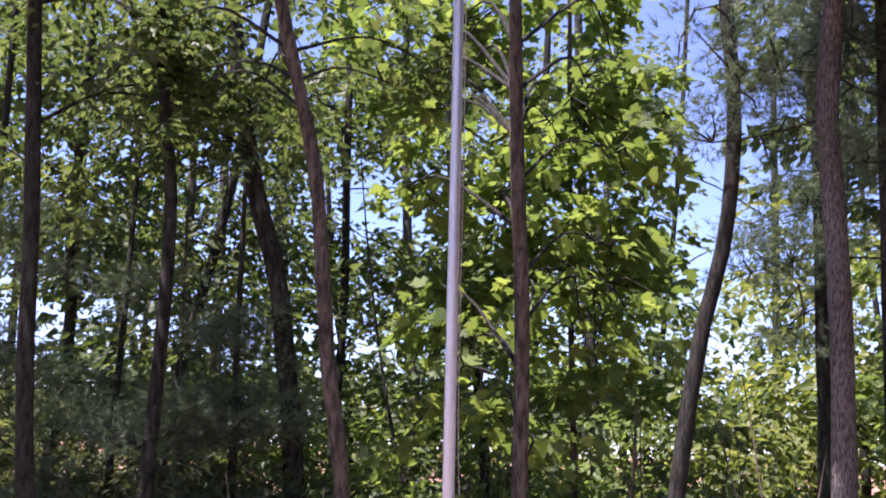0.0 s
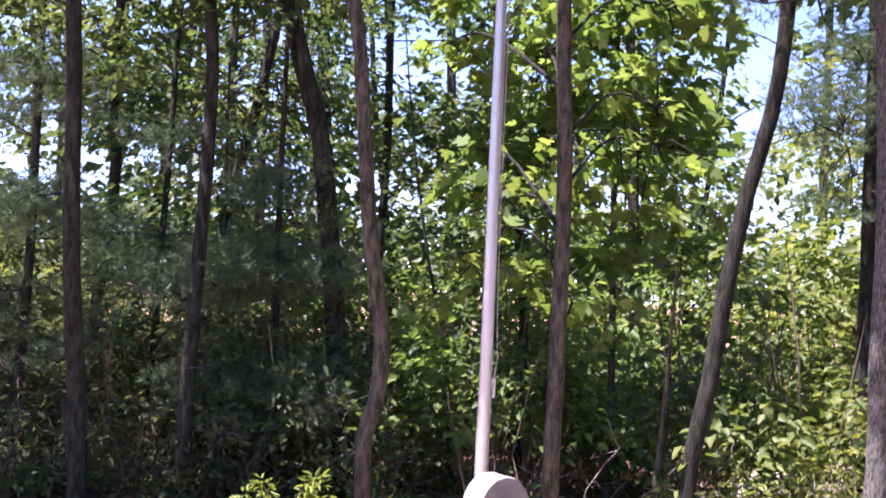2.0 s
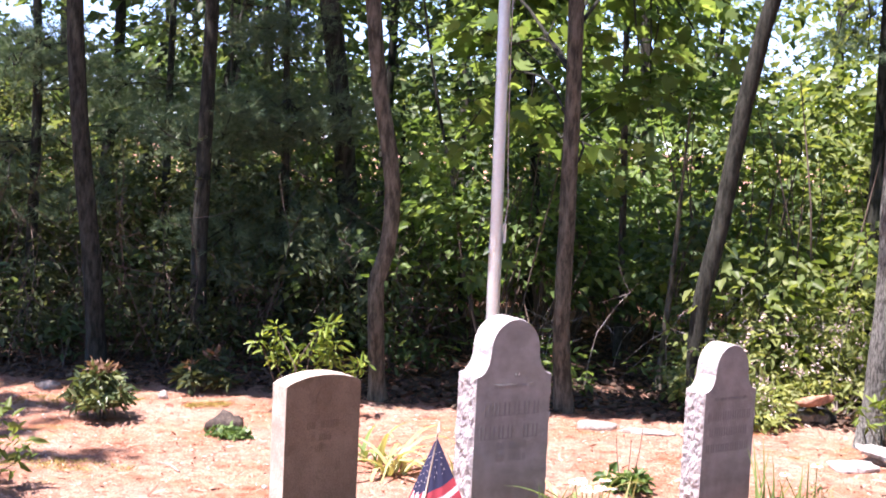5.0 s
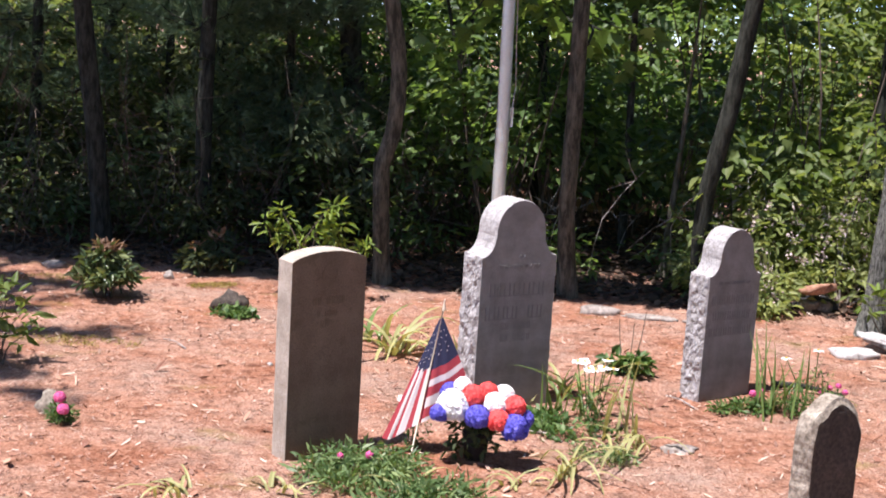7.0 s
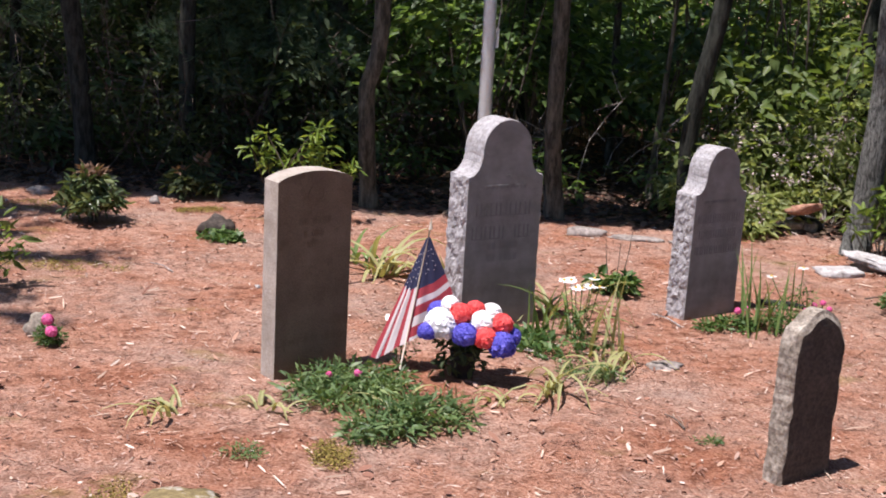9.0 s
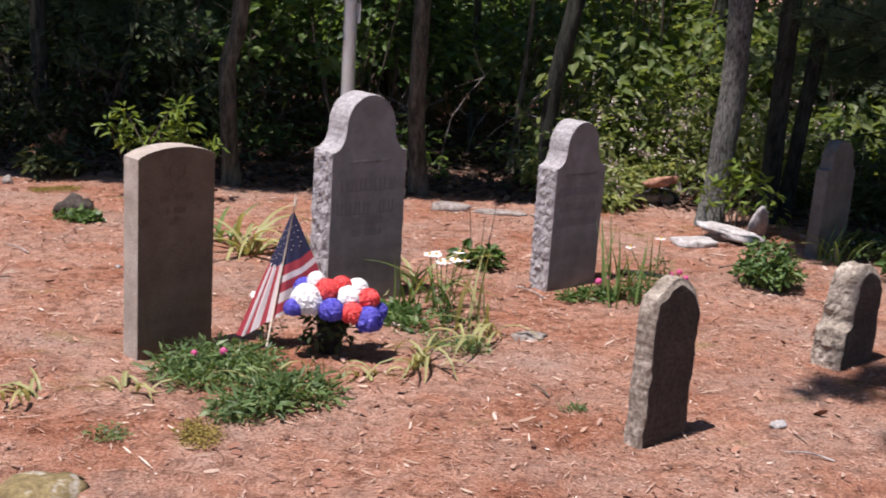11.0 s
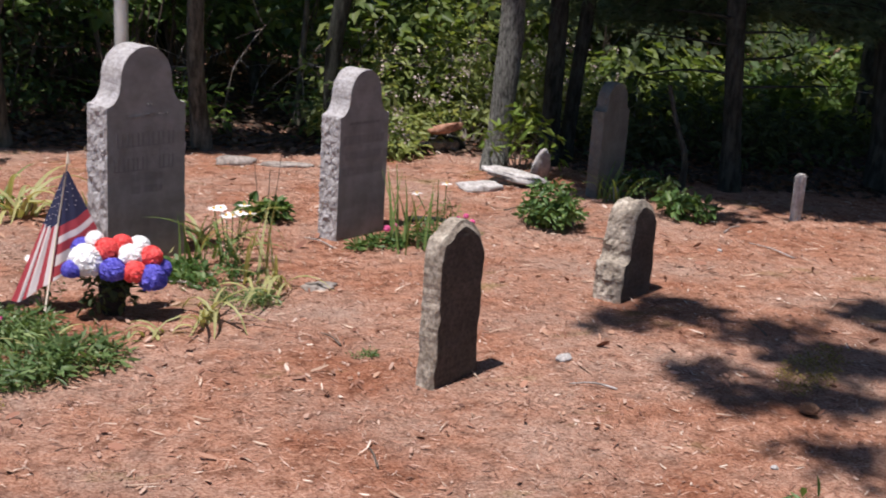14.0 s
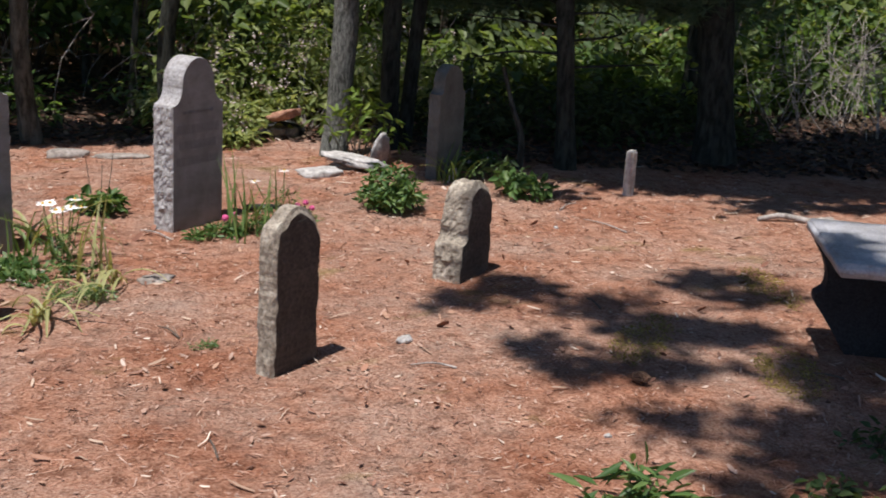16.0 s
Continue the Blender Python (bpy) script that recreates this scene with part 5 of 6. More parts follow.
def tree(name, line, r0, r1, bark, height, regions, leaf, material, label, seed, count=46, spread=(0.34, 0.16), limbs=9, needles=False, shape="lobed", twigs=True):
    rng = np.random.default_rng(seed)
    full = grown(line, height)
    pts = smooth_line(full, max(14, len(full) * 3))
    u = np.linspace(0, 1, len(pts))
    radii = r0 + (r1 - r0) * u ** 0.8
    radii[0] *= 1.25
    base = thing(name, pose(*line[0]), label, "tree", "trees of the wood")
    o = np.array(line[0], float)
    v, f = tube(pts - o, radii, 14, 0.06, seed)
    piece("trunk", mesh_of("trunk", v, f, bark, True), base)
    c = crown_points(regions, rng, 1 if needles else 2 if name == "maple" else 0)
    if not c:
        return base
    pick = [c[i] for i in rng.choice(len(c), min(limbs, len(c)), replace=False)]
    arms = []
    for q in pick:
        q = np.array(q)
        dist = np.hypot(q[0] - pts[:, 0], q[1] - pts[:, 1])
        aim = q[2] - 0.35 * dist.min() if not needles else q[2] + 0.1
        i = int(np.argmin(np.abs(pts[:, 2] - aim)))
        a = pts[i]
        mid = a + (q - a) * 0.5 + np.array([rng.normal(0, 0.08), rng.normal(0, 0.08), (0.03 if needles else 0.12) * np.linalg.norm(q - a)])
        arm = smooth_line([a, mid, q], 8)
        arms.append(arm)
        rr = min(radii[i] * 0.5, 0.010 + 0.006 * np.linalg.norm(q - a)) * (0.42 if needles else 0.75)
        v, f = tube(arm - o, np.linspace(rr, 0.005, 8), 6, 0.08, seed)
        piece("limb", mesh_of("limb", v, f, BARK_DARK, True), base)
    if twigs:
        nodes = np.concatenate(arms + [pts[len(pts) // 3:]])
        geo = []
        for q in c:
            i = int(np.argmin(np.linalg.norm(nodes - np.array(q), axis=1)))
            a, q = nodes[i], np.array(q)
            if np.linalg.norm(q - a) < (0.75 if name == "maple" else 1.2):
                geo.append(tube([a - o, (a + q) / 2 - o + rng.normal(0, 0.04, 3), q - o], (0.008, 0.006, 0.003), 4, 0, 0, False))
        if geo:
            v, f = join_geo(geo)
            tagged(piece("branchwork", mesh_of("branchwork", v, f, BARK_DARK), base), kind="stuff")
    cc = np.array(c) - o
    if needles:
        v, f = needle_tufts(cc, count, leaf[0], rng, spread)
    else:
        k = np.searchsorted(pts[:, 2], np.median([q[2] for q in c])).clip(0, len(pts) - 1)
        v, f = sprays(cc, pts[k] - o, count, spread[0] * 1.25, spread[1] * 0.3, leaf[0], leaf[1], rng, shape)
    v[:, 2] = np.maximum(v[:, 2], 0.01 - o[2])
    piece("crown", quick_mesh("crown", v, f, material), base)
    return base


def far_leaf(deg, el):
    """How full the crowns of the wood behind are, by direction and height."""
    if deg > 14:
        return 0.9 if el < 5 else 0.28 if el < 10 else 0.04
    if deg > 0:
        return 0.8 if el < 5 else 0.5 if el < 12 else 0.3
    return 0.6 if el < 5 else 0.5 if el < 12 else 0.42


def forest():
    B = "tall broadleaf tree with "
    # Crown regions near z 6.4 overhang out of view to shade the wood's edge.
    edge_a = tree("broadleaf_tree", [(-2.39, 7.5, -0.03), (-2.43, 7.49, 0.64), (-2.5, 7.46, 1.34), (-2.55, 7.44, 2.04), (-2.58, 7.43, 2.76), (-2.63, 7.41, 3.49), (-2.68, 7.4, 4.15)], 0.062, 0.03, BARK_DARK, 9,
         [((-2.6, 7.9, 4.6), (1.3, 1.0, 1.6), 36), ((-2.9, 8.6, 7.6), (1.8, 1.2, 1.6), 40), ((-4.0, 7.4, 6.4), (1.8, 0.6, 0.9), 34), ((-2.6, 7.5, 6.4), (1.5, 0.6, 0.9), 34)], (0.085, 0.06), LEAF_MID, B + "a dark slender trunk and mid-green leaves", 1)
    tree("broadleaf_tree", [(-3.34, 10.46, -0.05), (-3.3, 10.46, 1.25), (-3.25, 10.48, 1.75), (-3.21, 10.49, 2.49), (-3.28, 10.47, 3.23), (-3.27, 10.47, 3.65)], 0.055, 0.03, BARK_DARK, 9,
         [((-3.3, 10.5, 4.0), (1.5, 1.2, 1.8), 44), ((-3.3, 10.5, 7), (1.8, 1.4, 1.6), 26), ((-4.6, 10.4, 7.6), (2.2, 1.5, 0.9), 44)], (0.08, 0.055), LEAF_MID, B + "a crooked dark trunk and mid-green leaves", 2)
    tree("broadleaf_tree", [(-1.88, 8.1, -0.03), (-1.9, 8.09, 0.6), (-1.88, 8.09, 1.67), (-1.87, 8.1, 2.32), (-1.89, 8.09, 3.27), (-1.94, 8.07, 3.6)], 0.058, 0.022, BARK_DARK, 9,
         [((-1.8, 8.5, 4.2), (1.0, 0.9, 1.4), 30), ((-2.6, 9.0, 7.2), (1.4, 1.2, 1.4), 18)], (0.085, 0.055), LEAF_MID, B + "a straight grey trunk and mid-green leaves", 3)
    tree("broadleaf_tree", [(-2.42, 11.72, -0.05), (-2.44, 11.72, 1.82), (-2.5, 11.7, 3.8)], 0.05, 0.025, BARK_GREY, 9,
         [((-2.4, 11.8, 4.2), (1.3, 1.2, 1.7), 36), ((-2.4, 11.8, 7), (1.7, 1.4, 1.5), 22), ((-3.9, 12.0, 8.2), (2.4, 1.6, 0.9), 44)], (0.08, 0.05), LEAF_MID, B + "a thin pale trunk and mid-green leaves", 4)
    tree("sapling", [(-1.87, 9.28, -0.03), (-1.88, 9.28, 0.2), (-1.92, 9.27, 0.9)], 0.022, 0.01, BARK_GREY, 3.2, [((-1.9, 9.3, 2.6), (0.6, 0.5, 0.8), 12)], (0.07, 0.045), LEAF_DARK, "thin pale sapling in dark undergrowth", 5, limbs=4)
    tree("broadleaf_tree", [(-0.87, 8.93, -0.03), (-1.01, 8.91, 1.14), (-1.06, 8.91, 1.6), (-1.15, 8.89, 2.22), (-1.26, 8.88, 2.84), (-1.39, 8.86, 3.22), (-1.51, 8.83, 3.75)], 0.085, 0.045, BARK_DARK, 10,
         [((-1.3, 9.2, 4.4), (1.2, 0.9, 1.5), 24), ((-1.9, 9.6, 7.6), (1.5, 1.2, 1.4), 12)], (0.085, 0.06), LEAF_MID, B + "a thick dark leaning trunk", 6)
    tree("broadleaf_tree", [(-0.95, 10.9, -0.05), (-0.93, 10.9, 1.4), (-0.88, 10.9, 2.6), (-0.92, 10.9, 4.0)], 0.045, 0.025, BARK_DARK, 9, [((-0.9, 11, 4.4), (1.2, 1.1, 1.8), 34), ((-0.9, 11, 7.2), (1.6, 1.3, 1.5), 20)], (0.08, 0.05), LEAF_MID, B + "a thin dark trunk", 7)
    edge_b = tree("broadleaf_tree", [(-0.57, 7.14, -0.03), (-0.59, 7.11, 0.25), (-0.605, 7.1, 0.52), (-0.61, 7.1, 0.72), (-0.545, 7.11, 0.94), (-0.535, 7.11, 1.1), (-0.56, 7.11, 1.45), (-0.63, 7.1, 1.78), (-0.71, 7.09, 2.44), (-0.79, 7.08, 3.1), (-0.92, 7.06, 3.63), (-1.06, 7.04, 4.16)], 0.052, 0.03, BARK_RED, 9,
         [((-1.2, 7.9, 4.9), (1.2, 0.7, 1.3), 20), ((-0.4, 8.4, 4.4), (0.6, 0.6, 1.2), 5), ((-1.4, 9.4, 7.4), (1.5, 1.0, 1.4), 8), ((-2.9, 7.3, 6.2), (1.0, 0.5, 0.8), 26)], (0.085, 0.06), LEAF_MID, B + "a reddish-brown trunk kinked near the ground", 8, shape="maple")
    tree("maple", [(0.54, 7.11, -0.03), (0.50, 7.08, 0.35), (0.49, 7.08, 1.17), (0.465, 7.08, 2.49), (0.425, 7.08, 3.1), (0.39, 7.06, 3.87)], 0.053, 0.03, BARK_RED, 9,
         [((0.75, 8.7, 4.1), (1.1, 0.4, 0.7), 32), ((0.8, 9.1, 4.8), (1.2, 0.5, 0.6), 38), ((-0.3, 9.1, 4.5), (0.7, 0.5, 0.8), 14), ((0.8, 8.3, 3.2), (1.0, 0.36, 0.6), 20), ((1.35, 8.25, 3.4), (0.45, 0.4, 1.0), 19), ((0.0, 8.3, 3.1), (0.7, 0.4, 0.9), 14), ((0.7, 7.9, 2.25), (1.1, 0.3, 0.5), 22), ((0.3, 7.75, 1.6), (0.9, 0.25, 0.3), 8)], (0.135, 0.11), LEAF_BRIGHT, "sunlit maple with a reddish-brown trunk and large bright leaves", 9, 20, (0.34, 0.13), 26, shape="maple")
    tree("broadleaf_tree", [(1.35, 7.35, -0.03), (1.33, 7.32, 0.59), (1.42, 7.3, 1.14), (1.48, 7.29, 1.65), (1.58, 7.27, 2.26), (1.71, 7.24, 2.84), (1.75, 7.22, 3.25), (1.755, 7.2, 3.61), (1.71, 7.21, 4.27)], 0.056, 0.034, BARK_DARK, 9.5,
         [((1.9, 7.8, 4.6), (0.5, 0.4, 0.9), 8), ((1.6, 9.8, 7.6), (1.2, 1.0, 1.2), 16)], (0.085, 0.055), LEAF_MID, B + "a dark curved leaning trunk", 10, limbs=4)
    tree("pine", [(2.16, 6.58, -0.03), (2.18, 6.57, 0.25), (2.2, 6.555, 0.8), (2.18, 6.53, 1.38), (2.18, 6.53, 2.01), (2.155, 6.54, 2.8), (2.12, 6.55, 3.44), (2.16, 6.54, 4.04)], 0.073, 0.05, BARK_PINE, 10,
         [((2.1, 6.8, 2.6), (0.8, 0.4, 0.5), 34), ((1.95, 6.9, 3.7), (0.75, 0.5, 0.8), 34), ((2.6, 7.0, 4.0), (0.9, 0.6, 1.2), 40), ((2.8, 6.7, 2.3), (0.6, 0.4, 0.4), 18), ((2.5, 6.6, 2.9), (0.5, 0.3, 0.5), 18), ((1.85, 7.2, 2.05), (0.5, 0.3, 0.09), 52), ((2.25, 7.2, 1.95), (0.5, 0.35, 0.14), 70)], (0.10,), NEEDLE, "tall pine with furrowed pinkish-grey bark and soft needles", 11, 22, (0.28, 0.12), 16, True)
    tree("pine", [(2.57, 6.79, -0.03), (2.565, 6.79, 0.44), (2.56, 6.79, 0.9)], 0.058, 0.04, BARK_DARK, 10, [((3.0, 7.4, 4.4), (0.9, 0.7, 1.4), 26), ((2.9, 7.3, 2.0), (0.7, 0.5, 0.3), 14)], (0.10,), NEEDLE, "dark-trunked pine in the shaded wood", 12, 22, (0.22, 0.08), 9, True)
    tree("pine", [(2.70, 6.87, -0.03), (2.73, 6.86, 0.44), (2.76, 6.85, 0.9)], 0.045, 0.03, BARK_DARK, 8, [((3.2, 7.5, 3.8), (0.8, 0.7, 1.2), 20)], (0.10,), NEEDLE, "slim dark leaning pine in the shaded wood", 13, 22, (0.22, 0.08), 7, True)
    drooping = tree("pine", [(3.42, 6.08, -0.03), (3.38, 6.10, 0.5), (3.34, 6.12, 1.0)], 0.055, 0.035, BARK_DARK, 9, [((3.15, 6.75, 1.22), (0.75, 0.4, 0.13), 60), ((3.7, 6.6, 1.08), (0.8, 0.4, 0.12), 60), ((3.35, 6.95, 0.93), (0.8, 0.3, 0.08), 44), ((4.35, 6.45, 1.0), (0.6, 0.4, 0.16), 50), ((4.0, 7.0, 3.0), (1.1, 0.9, 1.2), 36)], (0.10,), NEEDLE, "dark straight pine with drooping branches", 14, 22, (0.22, 0.07), 10, True)
    tree("broadleaf_tree", [(4.49, 6.14, -0.03), (4.45, 6.17, 0.5), (4.40, 6.2, 1.0)], 0.115, 0.07, BARK_DARK, 10, [((4.8, 6.9, 3.4), (1.5, 0.9, 1.4), 50), ((5.2, 7.5, 6.5), (2, 1.5, 1.8), 40), ((2.9, 5.5, 4.6), (0.8, 0.35, 0.6), 22), ((3.6, 5.6, 4.4), (0.8, 0.4, 0.6), 16)], (0.085, 0.06), LEAF_MID, B + "a thick dark trunk in shade", 15)
    rng = np.random.default_rng(15)
    for i in range(11):
        z = 0.62 + 0.075 * i
        side = -1 if i % 2 else 1
        reach_x, fall = side * rng.uniform(0.35, 0.8), rng.uniform(-0.10, 0.06)
        bow = [(-0.05 - 0.02 * z, 0.02, z), (-0.05 + reach_x * 0.5, 0.05 + rng.normal(0, 0.08), z + 0.02 + fall * 0.2), (-0.05 + reach_x, 0.1 + rng.normal(0, 0.15), z + fall)]
        v, f = tube(smooth_line(bow, 9), np.linspace(0.009, 0.003, 9), 6, 0.1, i)
        piece("dead_branch", mesh_of("dead_branch", v, f, BARK_DARK, True), drooping)
    tree("snag", [(3.13, 6.1, -0.03), (3.11, 6.1, 0.25), (3.09, 6.11, 0.3)], 0.022, 0.012, BARK_GREY, 0.31, [], (0.1,), NEEDLE, "short dark broken tree stub", 16)
    tree("broadleaf_tree", [(1.04, 8.91, -0.03), (1.03, 8.91, 0.67), (0.96, 8.92, 2.53)], 0.03, 0.016, BARK_GREY, 5.5, [((1.0, 9.2, 3.2), (0.8, 0.6, 1.2), 26)], (0.09, 0.065), LEAF_BRIGHT, "slim young tree with bright leaves", 17, limbs=6, shape="maple")
    tree("broadleaf_tree", [(1.20, 7.9, -0.03), (1.21, 7.88, 0.21), (1.26, 7.87, 1.16)], 0.03, 0.006, BARK_RED, 1.8, [((1.28, 8.0, 1.75), (0.4, 0.3, 0.35), 14)], (0.08, 0.055), LEAF_BRIGHT, "short leaning young tree", 18, limbs=3)
    tree("sapling", [(-0.12, 8.98, -0.03), (-0.19, 8.97, 1.02), (-0.38, 8.96, 1.85)], 0.022, 0.004, BARK_DARK, 3.6, [((-0.3, 9.2, 2.4), (0.7, 0.5, 0.7), 6)], (0.08, 0.055), LEAF_MID, "thin dark leaning sapling", 19, limbs=4)
    # Two trees with dense high crowns, added to shade the right-hand wood.
    tree("broadleaf_tree", [(5.35, 7.7, -0.03), (5.33, 7.7, 1.0), (5.3, 7.7, 2.6)], 0.10, 0.06, BARK_DARK, 8, [((4.2, 7.0, 4.6), (1.6, 0.9, 0.9), 90), ((5.5, 7.5, 4.0), (1.6, 1.0, 1.0), 90), ((3.2, 6.6, 6.0), (1.4, 0.7, 0.8), 60), ((6.5, 6.5, 3.6), (1.5, 1.2, 1.0), 70)], (0.12, 0.085), LEAF_MID, B + "a dark trunk and a dense crown added for shade", 41, 60, (0.4, 0.16), 12)
    tree("broadleaf_tree", [(6.9, 6.9, -0.03), (6.92, 6.9, 1.0), (6.95, 6.9, 2.6)], 0.09, 0.06, BARK_DARK, 8, [((6.5, 6.8, 5.2), (1.8, 1.4, 0.9), 90), ((7.6, 6.0, 4.0), (1.6, 1.4, 1.0), 70)], (0.12, 0.085), LEAF_MID, B + "a dark trunk and a dense crown added for shade", 42, 60, (0.4, 0.16), 10)
    # Extra crowns, mostly unseen, that cut the sky light on the right.
    for i, (x, y, regions) in enumerate([(6.8, 4.4, [((6.8, 4.6, 5.5), (2.4, 1.8, 1.5), 130)]), (6.2, 1.6, [((6.0, 1.6, 5.2), (2.6, 1.6, 1.4), 130), ((5.2, 2.6, 3.2), (1.4, 1.2, 0.7), 50)]), (8.3, 8.2, [((8.0, 7.4, 6.5), (2.6, 2.0, 1.6), 130)]), (5.6, -0.6, [((5.2, -0.4, 5.0), (2.4, 1.8, 1.6), 130)]),
                                         (10.4, 9.2, [((9.6, 8.6, 4.6), (1.6, 2.2, 2.2), 130)]), (9.4, 5.6, [((8.8, 5.8, 4.2), (1.4, 1.8, 2.4), 130)]), (5.6, 12.6, [((5.4, 12.6, 6.0), (2.6, 1.2, 2.2), 130)]), (6.0, 3.4, [((5.6, 3.9, 4.0), (1.4, 1.2, 1.2), 100), ((4.6, 4.6, 6.6), (1.4, 1.2, 1.0), 70)]),
                                         (5.9, 9.4, [((4.4, 7.6, 8.2), (2.2, 1.4, 1.2), 130), ((6.2, 7.2, 7.4), (2.2, 1.4, 1.2), 110)])]):
        tree("broadleaf_tree", [(x, y, -0.05), (x + 0.08, y, 1.5), (x + 0.03, y, 3.5)], 0.11, 0.06, BARK_DARK, 9, regions, (0.15, 0.105), LEAF_MID, B + "a dense crown added to block sky light", 50 + i, 60, (0.5, 0.2), 8, shape="plain", twigs=False)
    tree("pine", [(3.0, 9.5, -0.03), (3.02, 9.5, 1.5), (3.0, 9.5, 3.5)], 0.06, 0.04, BARK_DARK, 9, [((2.75, 9.4, 3.0), (0.6, 0.5, 0.8), 44), ((3.2, 9.3, 4.0), (0.6, 0.5, 0.9), 36), ((2.7, 9.3, 5.0), (0.5, 0.5, 0.5), 12)], (0.11,), NEEDLE, "pine with airy tufts of long soft needles", 43, 24, (0.3, 0.1), 14, True)
    soft = "young soft-needled pine with layered drooping sprays"
    tree("pine", [(-3.25, 8.55, -0.03), (-3.2, 8.55, 1.5), (-3.22, 8.55, 3.0)], 0.045, 0.02, BARK_DARK, 5.0, [((-3.4, 8.5, 2.0), (0.9, 0.6, 0.28), 40), ((-3.4, 8.5, 2.9), (0.8, 0.6, 0.3), 30), ((-3.4, 8.5, 1.2), (0.9, 0.5, 0.35), 40)], (0.11,), NEEDLE, soft, 31, 26, (0.3, 0.07), 18, True)
    tree("pine", [(-1.45, 8.7, -0.03), (-1.44, 8.7, 1.2), (-1.46, 8.7, 2.2)], 0.04, 0.015, BARK_DARK, 3.4, [((-1.7, 8.6, 1.6), (0.9, 0.5, 0.3), 64), ((-1.5, 8.6, 2.2), (0.5, 0.4, 0.3), 18), ((-1.4, 8.5, 0.9), (0.8, 0.4, 0.4), 44)], (0.11,), NEEDLE, soft, 32, 26, (0.28, 0.08), 14, True)
    tree("pine", [(-2.45, 9.3, -0.03), (-2.46, 9.3, 1.2), (-2.44, 9.3, 2.6)], 0.04, 0.015, BARK_DARK, 4.4, [((-2.3, 9.1, 1.7), (0.9, 0.5, 0.3), 40), ((-2.4, 9.1, 2.5), (0.7, 0.5, 0.3), 12)], (0.11,), NEEDLE, soft, 33, 26, (0.28, 0.08), 14, True)
    # Unseen leafy limbs added to both edge trees to shade the ground behind.
    reach(edge_a, (-2.39, 7.5, -0.03), (-0.3, -0.1), DAPPLE_EDGE[:3] + DAPPLE_EDGE[5:8], 8, LEAF_MID, 0.1)
    reach(edge_b, (-0.57, 7.14, -0.03), (-0.45, -0.1), DAPPLE_EDGE[3:5] + DAPPLE_EDGE[8:], 9, LEAF_MID, 0.1)
    # the wood behind, farther off
    rng = np.random.default_rng(77)
    for i in range(46):
        az = radians(-27 + 62 * ((i * 0.618034) % 1.0))
        d = 10.5 + 15 * (i / 46) + rng.uniform(-0.6, 0.6)
        x, y = math.sin(az) * d, math.cos(az) * d
        deg = math.degrees(az)
        if 10.5 < deg < 14.5 or (deg < 0 and i % 4 == 1):
            continue
        h = rng.uniform(8, 12)
        w = 0.12 * d
        regions = [((x, y, 1.5 + 0.05 * d), (w, 0.9, 0.05 * d), int(26 * far_leaf(deg, 3))), ((x, y, 1.5 + 0.15 * d), (w, 1.1, 0.07 * d), int(46 * far_leaf(deg, 8))), ((x + rng.normal(0, 0.4), y, 1.5 + 0.29 * d), (w, 1.2, 0.09 * d), int(60 * far_leaf(deg, 16)))]
        # Trees at 13 to 24 degrees get the sunlit leaf colour.
        tree("broadleaf_tree", [(x, y, -0.3), (x + rng.normal(0, 0.08), y, 1.6), (x + rng.normal(0, 0.2), y, 3.4)], rng.uniform(0.045, 0.10), 0.03, BARK_DARK if i % 3 else BARK_GREY, h, regions, (0.13, 0.09),
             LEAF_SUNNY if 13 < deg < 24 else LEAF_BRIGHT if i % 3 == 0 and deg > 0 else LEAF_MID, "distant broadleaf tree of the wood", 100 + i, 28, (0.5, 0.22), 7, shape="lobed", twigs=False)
    # unseen trees beside and behind the clearing, added to hold back sky light
    for i, (x, y) in enumerate([(-6.0, 2.5), (-5.5, 6.0), (-7.5, -2), (-4, -6.5), (-1.5, -5), (0.5, -7.5), (2.5, -4.5), (5, -6), (5.5, -2), (8, -1), (7.0, 3.2), (6.2, 5.6), (-6, -5), (-3, -9), (3, -9), (7.5, -4.5), (-8.5, 1), (9, 2), (-2.5, -7), (1, -10)]):
        tree("broadleaf_tree", [(x, y, -0.05), (x + 0.1, y, 1.5), (x + 0.05, y, 3.5)], 0.10, 0.05, BARK_GREY, 10, [((x, y, 3.4), (2.0, 2.0, 2.0), 34), ((x, y, 6.5), (2.2, 2.2, 1.8), 44)], (0.12, 0.085), LEAF_MID, "unseen broadleaf tree added round the clearing to block sky light", 200 + i, 90 if x > 2 else 40, (0.5, 0.22), 6, shape="plain", twigs=False)
    for x, y, spots, seed in ((4.6, 1.0, DAPPLE_NEAR, 5), (-5.2, 3.6, DAPPLE_LEFT, 6), (5.66, 7.9, DAPPLE_BACK, 7), (6.3, 8.8, DAPPLE_DEEP, 17)):
        dapple_tree(x, y, spots, seed, 7.4 if seed < 7 else 4.6)


def dapple_tree(x, y, spots, seed, high):
    """An added tree whose long limbs, out of view, reach out over the clearing and dapple the ground."""
    base = thing("broadleaf_tree", pose(x, y, -0.05), "added tree with unseen limbs that dapple the clearing", "tree", "trees of the wood")
    v, f = tube(smooth_line([(0, 0, 0), (0.05, 0, 2), (0, 0.05, 5), (-0.1, 0, 9)], 16), np.linspace(0.10, 0.05, 16), 12, 0.06, 3)
    piece("trunk", mesh_of("trunk", v, f, BARK_DARK, True), base)
    reach(base, (x, y, -0.05), (0, 0.03), spots, seed, LEAF_MID, high=high)


